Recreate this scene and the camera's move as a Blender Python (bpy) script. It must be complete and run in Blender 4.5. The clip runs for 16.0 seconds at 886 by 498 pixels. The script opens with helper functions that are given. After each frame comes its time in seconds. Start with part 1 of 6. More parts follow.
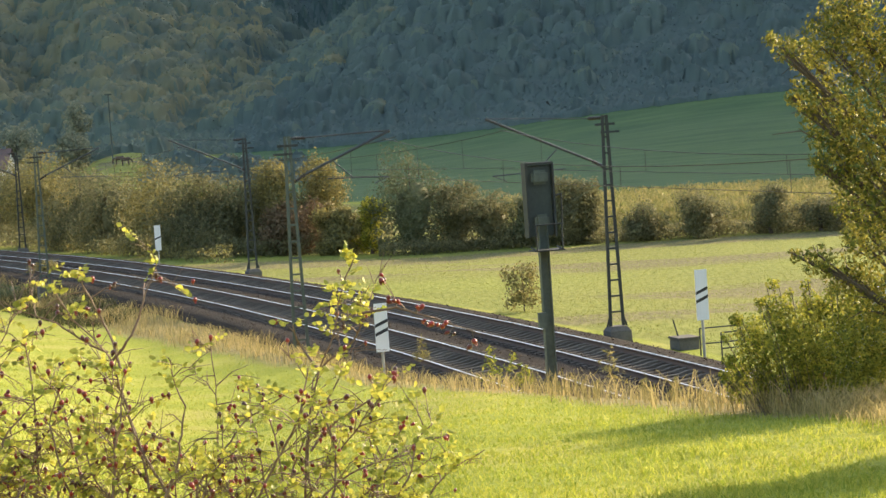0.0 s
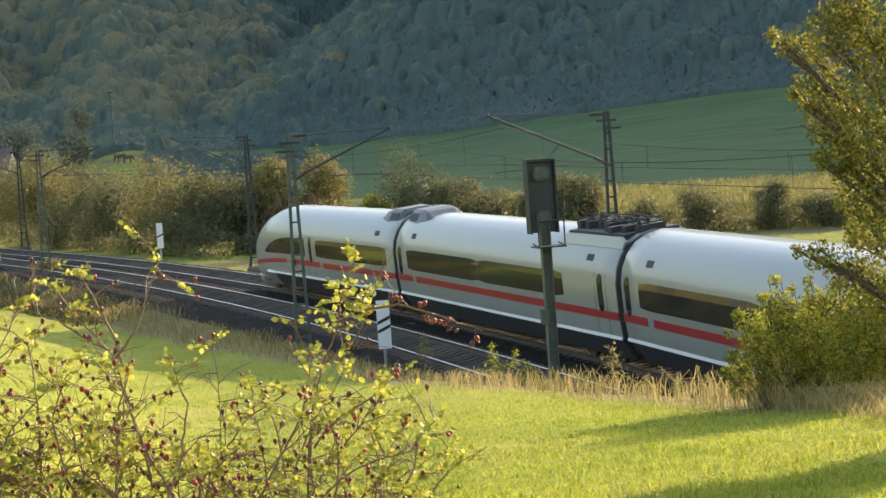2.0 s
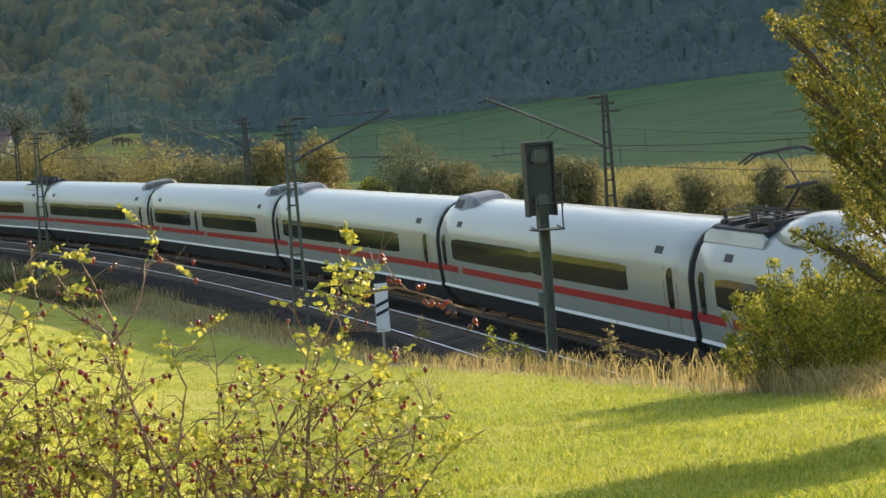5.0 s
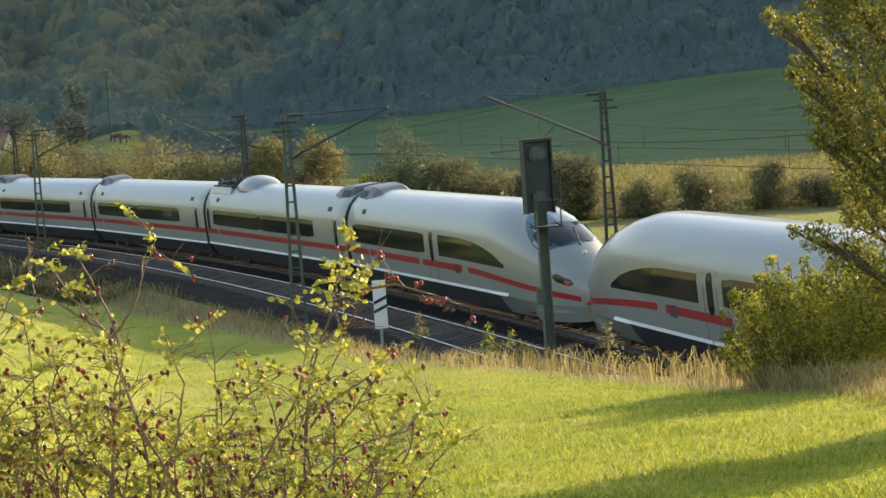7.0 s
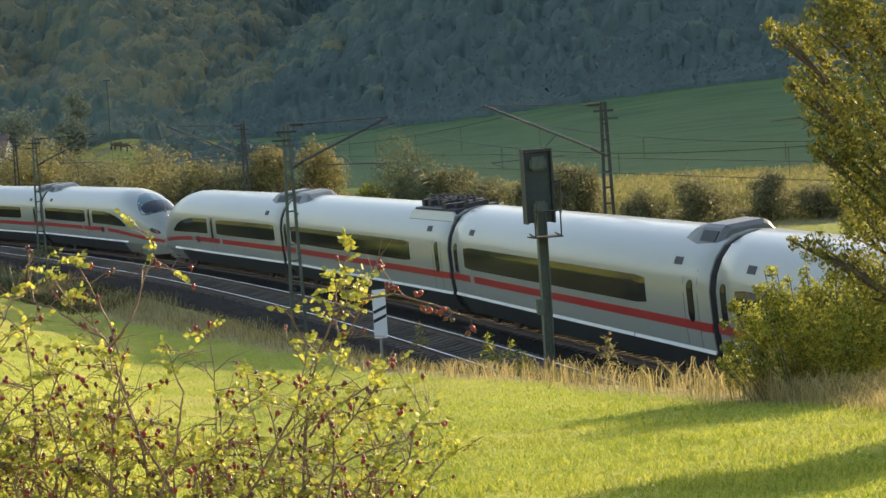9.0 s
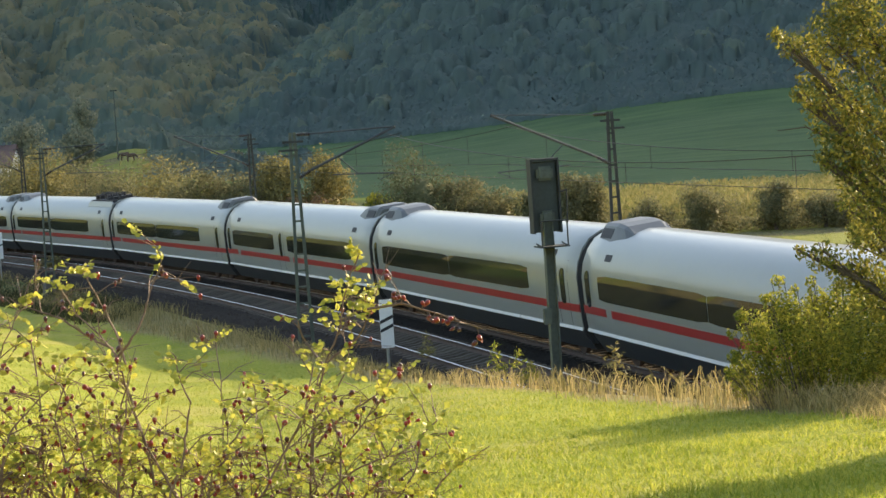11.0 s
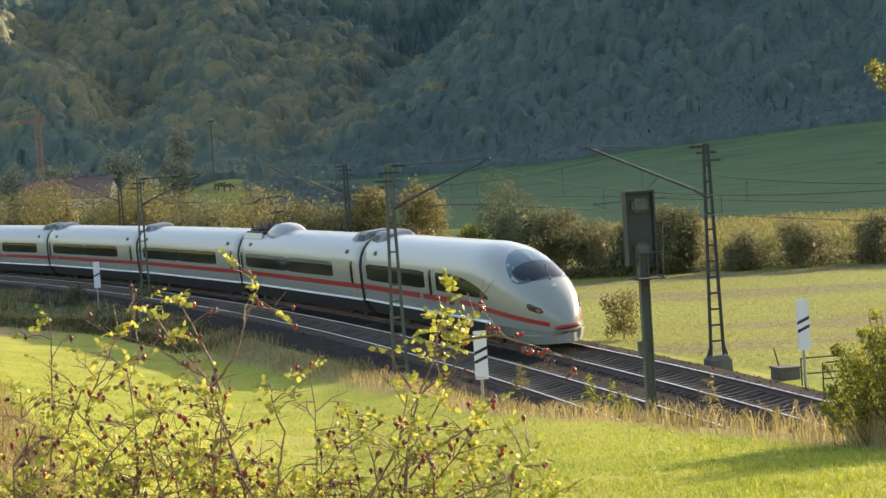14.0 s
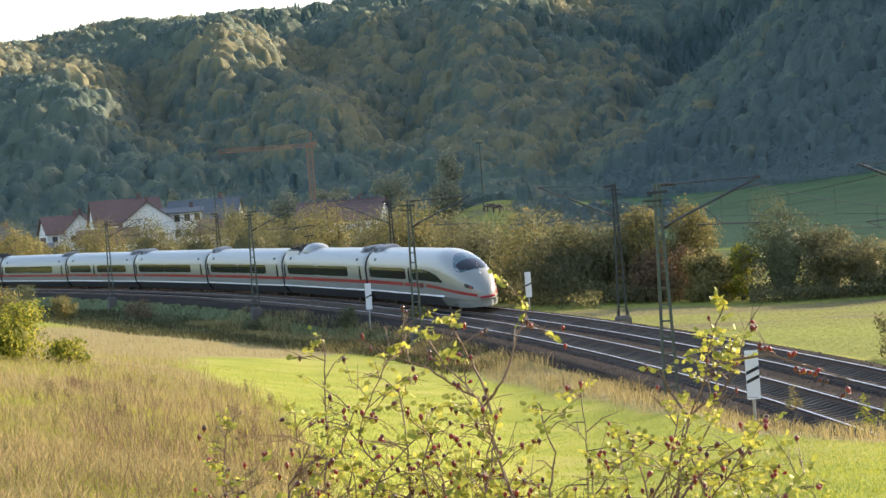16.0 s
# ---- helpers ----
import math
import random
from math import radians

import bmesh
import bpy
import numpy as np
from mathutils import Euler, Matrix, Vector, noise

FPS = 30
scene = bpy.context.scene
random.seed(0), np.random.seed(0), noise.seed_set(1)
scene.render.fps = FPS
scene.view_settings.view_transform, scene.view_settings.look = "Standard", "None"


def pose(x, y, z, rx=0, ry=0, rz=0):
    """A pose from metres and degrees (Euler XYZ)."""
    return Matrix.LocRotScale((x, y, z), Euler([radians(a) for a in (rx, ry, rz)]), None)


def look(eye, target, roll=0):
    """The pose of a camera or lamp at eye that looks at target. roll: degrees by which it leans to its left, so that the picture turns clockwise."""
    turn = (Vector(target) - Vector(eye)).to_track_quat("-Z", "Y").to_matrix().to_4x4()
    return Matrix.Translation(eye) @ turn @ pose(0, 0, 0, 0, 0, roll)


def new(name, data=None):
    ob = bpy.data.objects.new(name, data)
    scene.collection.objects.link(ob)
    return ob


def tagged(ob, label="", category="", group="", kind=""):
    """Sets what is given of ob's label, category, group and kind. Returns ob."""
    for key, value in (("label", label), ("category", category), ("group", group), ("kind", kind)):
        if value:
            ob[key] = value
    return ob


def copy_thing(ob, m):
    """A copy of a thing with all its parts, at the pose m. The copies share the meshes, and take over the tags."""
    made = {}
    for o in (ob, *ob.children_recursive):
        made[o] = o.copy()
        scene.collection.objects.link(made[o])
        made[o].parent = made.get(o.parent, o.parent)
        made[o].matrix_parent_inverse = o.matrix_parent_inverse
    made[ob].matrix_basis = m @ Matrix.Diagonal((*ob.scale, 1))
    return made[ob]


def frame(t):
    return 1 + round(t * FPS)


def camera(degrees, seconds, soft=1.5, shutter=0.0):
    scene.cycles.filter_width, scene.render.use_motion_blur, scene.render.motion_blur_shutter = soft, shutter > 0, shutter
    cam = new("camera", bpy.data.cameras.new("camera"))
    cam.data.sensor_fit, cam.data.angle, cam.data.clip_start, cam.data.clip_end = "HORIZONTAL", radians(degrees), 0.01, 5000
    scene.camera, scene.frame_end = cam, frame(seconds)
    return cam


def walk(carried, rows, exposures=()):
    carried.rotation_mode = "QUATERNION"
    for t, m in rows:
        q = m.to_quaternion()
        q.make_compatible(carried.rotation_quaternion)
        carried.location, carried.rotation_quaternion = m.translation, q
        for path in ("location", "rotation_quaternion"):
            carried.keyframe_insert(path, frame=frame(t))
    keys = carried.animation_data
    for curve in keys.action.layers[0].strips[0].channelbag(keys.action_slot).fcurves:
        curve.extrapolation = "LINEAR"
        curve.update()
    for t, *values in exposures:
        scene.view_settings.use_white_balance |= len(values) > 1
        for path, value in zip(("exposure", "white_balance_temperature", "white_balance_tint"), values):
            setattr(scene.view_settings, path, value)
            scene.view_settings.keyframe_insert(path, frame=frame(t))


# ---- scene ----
# ---------------------------------------------------------------- camera
EYE = (0.0, 0.0, 7.410)
# seconds, turn to the left, tilt, lean to the left
AIM = [
    (0, -0.000, -3.204, 3.814),
    (0.5, 0.031, -3.193, 4.014),
    (1, -0.020, -3.138, 4.174),
    (1.5, 0.001, -3.171, 4.118),
    (2, 0.057, -3.281, 4.013),
    (2.5, 0.041, -3.362, 3.804),
    (3, 0.043, -3.434, 3.957),
    (3.5, 0.027, -3.505, 4.015),
    (4, -0.011, -3.563, 4.030),
    (4.5, 0.001, -3.633, 3.869),
    (5, 0.044, -3.702, 4.012),
    (7.5, -0.007, -3.783, 3.976),
    (8, -0.021, -3.631, 3.994),
    (8.5, -0.052, -3.587, 4.020),
    (9, -0.017, -3.541, 3.737),
    (11.5, 0.176, -3.178, 3.780),
    (12, 0.249, -3.040, 3.617),
    (12.5, 0.327, -2.902, 3.598),
    (13, 0.401, -2.726, 3.649),
    (13.5, 0.553, -2.609, 3.675),
    (14, 2.429, -2.364, 3.590),
    (14.5, 4.095, -2.108, 3.602),
    (15, 5.714, -1.843, 3.927),
    (15.5, 7.356, -1.611, 4.207),
    (16, 9.047, -1.407, 4.286),
]
cam = camera(21.697, 16.0, soft=1.5)


def aim(turn, tilt, lean):
    a, b = radians(turn), radians(tilt)
    way = Vector((-math.sin(a) * math.cos(b), math.cos(a) * math.cos(b), math.sin(b)))
    return look(EYE, Vector(EYE) + way, LEAN_SIGN * lean)


LEAN_SIGN = -1
walk(cam, [(t, aim(a, b, c)) for t, a, b, c in AIM],
     [(0, 1.50, 6850, 13), (1, 1.46, 6850, 13), (2.5, 1.38, 6850, 13), (5, 1.24, 6850, 13), (7.5, 1.22, 6850, 13), (9, 1.25, 6850, 13), (11.5, 1.30, 6850, 13), (13, 1.36, 6850, 13), (14.5, 1.32, 6700, 17), (16, 1.40, 6350, 18)])

# ---------------------------------------------------------------- plan of the line (far track), fitted
PX, PY, PSI = 5.9075, 65.6799, 1.82228
K0, K1, K2, SLOPE = 0.001963, -0.000160, 0.000008, -0.00115
TRACK_D, CANT = 4.018, 0.144
NOSE_T, NOSE_S = [0, 3.5, 9.0, 16.0], [-12.97, 95.7, 266.33, 480.0]
SILL, WIN_LO, WIN_HI, RED_LO, RED_HI = 1.00, 1.98, 2.72, 1.54, 1.77

# ---------------------------------------------------------------- light
world = bpy.data.worlds.new("sky")
scene.world = world
world.use_nodes = True
wn = world.node_tree.nodes
sky = wn.new("ShaderNodeTexSky")
sky.sky_type = "NISHITA"
sky.sun_disc = False
SUN_EL, SUN_AZ = radians(17), radians(48)     # azimuth from +y towards +x
sky.sun_elevation, sky.sun_rotation = SUN_EL, SUN_AZ
sky.dust_density = 2.0
wn["Background"].inputs["Strength"].default_value = 0.15
world.node_tree.links.new(sky.outputs["Color"], wn["Background"].inputs["Color"])
sun = new("sun", bpy.data.lights.new("sun", "SUN"))
sun.data.energy, sun.data.angle, sun.data.color = 3.8, radians(0.6), (1.0, 0.84, 0.58)
to_sun = Vector((math.sin(SUN_AZ) * math.cos(SUN_EL), math.cos(SUN_AZ) * math.cos(SUN_EL), math.sin(SUN_EL)))
sun.matrix_world = look(to_sun * 100, (0, 0, 0))

# ---------------------------------------------------------------- the line's geometry
S_MIN, S_MAX = -460.0, 560.0


def heading(s):
    u = np.clip(np.asarray(s, float), -60.0, 230.0) / 100
    t = PSI + 100 * (K0 * u + K1 * u ** 2 / 2 + K2 * u ** 3 / 3)
    lo, hi = -0.6, 2.3
    t = t + np.where(np.asarray(s) > 230, (np.asarray(s) - 230) * (K0 + K1 * hi + K2 * hi * hi), 0)
    return t + np.where(np.asarray(s) < -60, (np.asarray(s) + 60) * 0.0006, 0)


_S = np.arange(S_MIN, S_MAX + 1, 1.0)
_T = heading(_S)
_X = np.concatenate([[0], np.cumsum((np.cos(_T[1:]) + np.cos(_T[:-1])) / 2)])
_Y = np.concatenate([[0], np.cumsum((np.sin(_T[1:]) + np.sin(_T[:-1])) / 2)])
_i = int(-S_MIN)
_X, _Y = _X - _X[_i] + PX, _Y - _Y[_i] + PY


def on_line(s, lat=0.0, z=0.0):
    """A place by the way along the far track, metres to its right and height over the rails."""
    s = np.asarray(s, float)
    x, y, t = np.interp(s, _S, _X), np.interp(s, _S, _Y), np.interp(s, _S, _T)
    return np.stack([x + np.sin(t) * lat, y - np.cos(t) * lat, z + SLOPE * np.clip(s, -60, 230) + 0 * x], -1)


def line_coords(x, y):
    """Way along and offset to the right for places (arrays)."""
    x, y = np.asarray(x, float).ravel(), np.asarray(y, float).ravel()
    cs = np.arange(S_MIN, S_MAX, 4.0)
    cx, cy = np.interp(cs, _S, _X), np.interp(cs, _S, _Y)
    best = np.zeros(len(x), int)
    for a in range(0, len(x), 20000):
        d = (x[a:a + 20000, None] - cx) ** 2 + (y[a:a + 20000, None] - cy) ** 2
        best[a:a + 20000] = d.argmin(1)
    s0 = cs[best]
    t = np.interp(s0, _S, _T)
    dx, dy = x - cx[best], y - cy[best]
    s = s0 + dx * np.cos(t) + dy * np.sin(t)
    t = np.interp(s, _S, _T)
    bx, by = np.interp(s, _S, _X), np.interp(s, _S, _Y)
    return s, (x - bx) * np.sin(t) - (y - by) * np.cos(t)


def smooth(a, b, v):
    u = np.clip((v - a) / (b - a), 0, 1)
    return u * u * (3 - 2 * u)


def wave(x, y, size, seed=0):
    """Cheap smooth unevenness, -1 to 1."""
    a = x / size + seed * 7.1
    b = y / size + seed * 3.7
    return (np.sin(a + 1.3 * np.sin(b * 0.7 + seed)) + np.sin(b * 1.1 + 1.7 * np.sin(a * 0.6)) + np.sin((a + b) * 0.73 + 2.0)) / 3


BANK_S = [-460, -60, -40, -32, -22, -12, -3, 10, 22, 40, 95, 560]
BANK_Z = [4.8, 4.7, 3.85, 3.05, 2.1, 1.3, 0.65, 0.15, -0.4, -0.9, -1.75, -1.75]
EDGE = 8.6                                     # metres from the far track to the top of the near bank
_es = np.arange(-420.0, 460.0, 2.0)
_ep = on_line(_es, -EDGE)
_ea, _er = np.degrees(np.arctan2(_ep[:, 0], _ep[:, 1])), np.hypot(_ep[:, 0], _ep[:, 1])
_eo = np.argsort(_ea)
_ea, _er, _ez = _ea[_eo], _er[_eo], np.interp(_es[_eo], BANK_S, np.convolve(np.pad(BANK_Z, 1, mode='edge'), (0.2, 0.6, 0.2), mode='valid'))
FOOT_Z = EYE[2] - 1.6                          # the slope under the tripod


def ground_z(x, y):
    shape = np.shape(x)
    x, y = np.asarray(x, float).ravel(), np.asarray(y, float).ravel()
    s, lat = line_coords(x, y)
    near = -lat
    az, r = np.degrees(np.arctan2(x, y)), np.hypot(x, y)
    edge_r, edge_z = np.interp(az, _ea, _er), np.interp(az, _ea, _ez)
    q = np.clip(r / edge_r, 0, 1)
    dip = 1.65 - 0.65 * smooth(-7, 1, az)
    slope = FOOT_Z + (edge_z - FOOT_Z) * (1 - (1 - q) ** dip) + 0.05 * wave(x, y, 2.2, 1) * smooth(8, 14, near)
    aside = np.maximum(smooth(35, 75, -az), smooth(60, 120, az))
    slope = slope + (FOOT_Z + 0.12 * np.clip(near - 18, 0, 60) - slope) * aside * smooth(0, 6, r)
    top = np.interp(s, BANK_S, BANK_Z)
    bank = -0.6 + (top + 0.6) * smooth(6.3, EDGE, near)
    z_near = np.where(near < EDGE, bank, slope)
    z_far = -0.7 - 0.4 * smooth(6, 20, lat) + 0.06 * wave(x, y, 13, 2)
    z = np.where(lat < 0, z_near, z_far)
    z = z + np.where(lat > 20, smooth(-4, 10, az) * 6 * smooth(300, 440, r), 0)
    z = z + np.where(lat > 20, 6.3 * np.exp(-((az + 7.6) / 1.7) ** 2) * smooth(310, 440, r), 0)
    # past 11 degrees right the crest is unseen, its height set for its shadow
    crest = np.interp(az, [-30, -10, -7.2, -4.6, -2.0, 2, 6, 15, 30, 70, 95], [0, 0, 2, 18, 36, 74, 105, 140, 172, 172, 60])
    ha = smooth(425, 760, r + 14 * wave(x, y, 45, 3)) * (crest + 3 * wave(x, y, 60, 1))
    # unseen height added behind the crest to shade the valley side
    ha = ha + 105 * smooth(760, 1300, r) * smooth(6, 13, az) * (1 - smooth(24, 32, az))
    back = np.interp(az, [-120, -40, -20.5, -18, -15, -12, -8, 20], [25, 60, 80, 84, 89, 92, 91, 91])
    spur = np.sin(az * 0.95 + r / 105 + 0.9 * np.sin(r / 150 + az * 0.4)) + 0.45 * np.sin(az * 1.9 - r / 85 + 1.0) + 0.2 * wave(x, y, 26, 6)
    rise = smooth(540, 1150, r + 40 * wave(az, r / 40, 3, 2))
    hb = rise * (back + 2 * wave(az, az * 0, 0.5, 4)) + 7.5 * spur * smooth(0.06, 0.35, rise) * (1 - 0.85 * smooth(0.72, 0.97, rise))
    z = z + np.where(lat > 0, np.maximum(ha, hb), 0)
    return z.reshape(shape)


def gz(x, y):
    return float(ground_z(np.array([x]), np.array([y]))[0])


# ---------------------------------------------------------------- materials
def mat(name, colour, rough=0.6, metal=0.0, vary=0.25, size=1.0, bump=0.0, fine=0.0, spec=0.5, colour2=None, random_by=None, coat=0.0, see=0.0):
    """A surface with two scales of colour variation and relief. size: metres of the larger one."""
    m = bpy.data.materials.new(name)
    m.use_nodes = True
    t = m.node_tree
    b = t.nodes["Principled BSDF"]
    b.inputs["Roughness"].default_value, b.inputs["Metallic"].default_value = rough, metal
    b.inputs["Specular IOR Level"].default_value = 0.18 if see else spec
    b.inputs["Coat Weight"].default_value = coat
    co = t.nodes.new("ShaderNodeTexCoord")
    n1, n2 = t.nodes.new("ShaderNodeTexNoise"), t.nodes.new("ShaderNodeTexNoise")
    n1.inputs["Scale"].default_value, n2.inputs["Scale"].default_value = 1 / size, 9 / size
    n1.inputs["Detail"].default_value = n2.inputs["Detail"].default_value = 4
    for n in (n1, n2):
        t.links.new(co.outputs["Object"], n.inputs["Vector"])
    add = t.nodes.new("ShaderNodeMath")
    add.operation = "ADD"
    t.links.new(n1.outputs["Fac"], add.inputs[0])
    t.links.new(n2.outputs["Fac"], add.inputs[1])
    last = add.outputs[0]
    if random_by:
        geo = t.nodes.new({"island": "ShaderNodeNewGeometry", "object": "ShaderNodeObjectInfo", "tint": "ShaderNodeAttribute"}[random_by])
        if random_by == "tint":
            geo.attribute_name = "tint"
        a2, mu = t.nodes.new("ShaderNodeMath"), t.nodes.new("ShaderNodeMath")
        mu.operation, mu.inputs[1].default_value = "MULTIPLY_ADD", 1.1
        mu.inputs[2].default_value = -0.55
        t.links.new(geo.outputs[{"island": "Random Per Island", "object": "Random", "tint": "Fac"}[random_by]], mu.inputs[0])
        t.links.new(last, a2.inputs[0])
        t.links.new(mu.outputs[0], a2.inputs[1])
        last = a2.outputs[0]
    ramp = t.nodes.new("ShaderNodeValToRGB")
    c2 = colour2 or tuple(c * (1 - vary) for c in colour)
    c1 = colour if colour2 else tuple(min(1, c * (1 + vary)) for c in colour)
    ramp.color_ramp.elements[0].position, ramp.color_ramp.elements[1].position = 0.30, 0.70
    ramp.color_ramp.elements[0].color, ramp.color_ramp.elements[1].color = (*c2, 1), (*c1, 1)
    half = t.nodes.new("ShaderNodeMath")
    half.operation, half.inputs[1].default_value = "MULTIPLY", 0.5
    t.links.new(last, half.inputs[0])
    t.links.new(half.outputs[0], ramp.inputs["Fac"])
    t.links.new(ramp.outputs["Color"], b.inputs["Base Color"])
    if bump:
        bp, n3 = t.nodes.new("ShaderNodeBump"), t.nodes.new("ShaderNodeTexNoise")
        n3.inputs["Scale"].default_value, n3.inputs["Detail"].default_value = 1 / (fine or size / 20), 5
        bp.inputs["Strength"].default_value, bp.inputs["Distance"].default_value = bump, (fine or size / 20)
        t.links.new(co.outputs["Object"], n3.inputs["Vector"])
        t.links.new(n3.outputs["Fac"], bp.inputs["Height"])
        t.links.new(bp.outputs["Normal"], b.inputs["Normal"])
    if see:                                     # light passes through leaves and blades
        tr, mix = t.nodes.new("ShaderNodeBsdfTranslucent"), t.nodes.new("ShaderNodeMixShader")
        mix.inputs[0].default_value = see
        t.links.new(ramp.outputs["Color"], tr.inputs["Color"])
        t.links.new(b.outputs[0], mix.inputs[1])
        t.links.new(tr.outputs[0], mix.inputs[2])
        t.links.new(mix.outputs[0], t.nodes["Material Output"].inputs["Surface"])
    return m


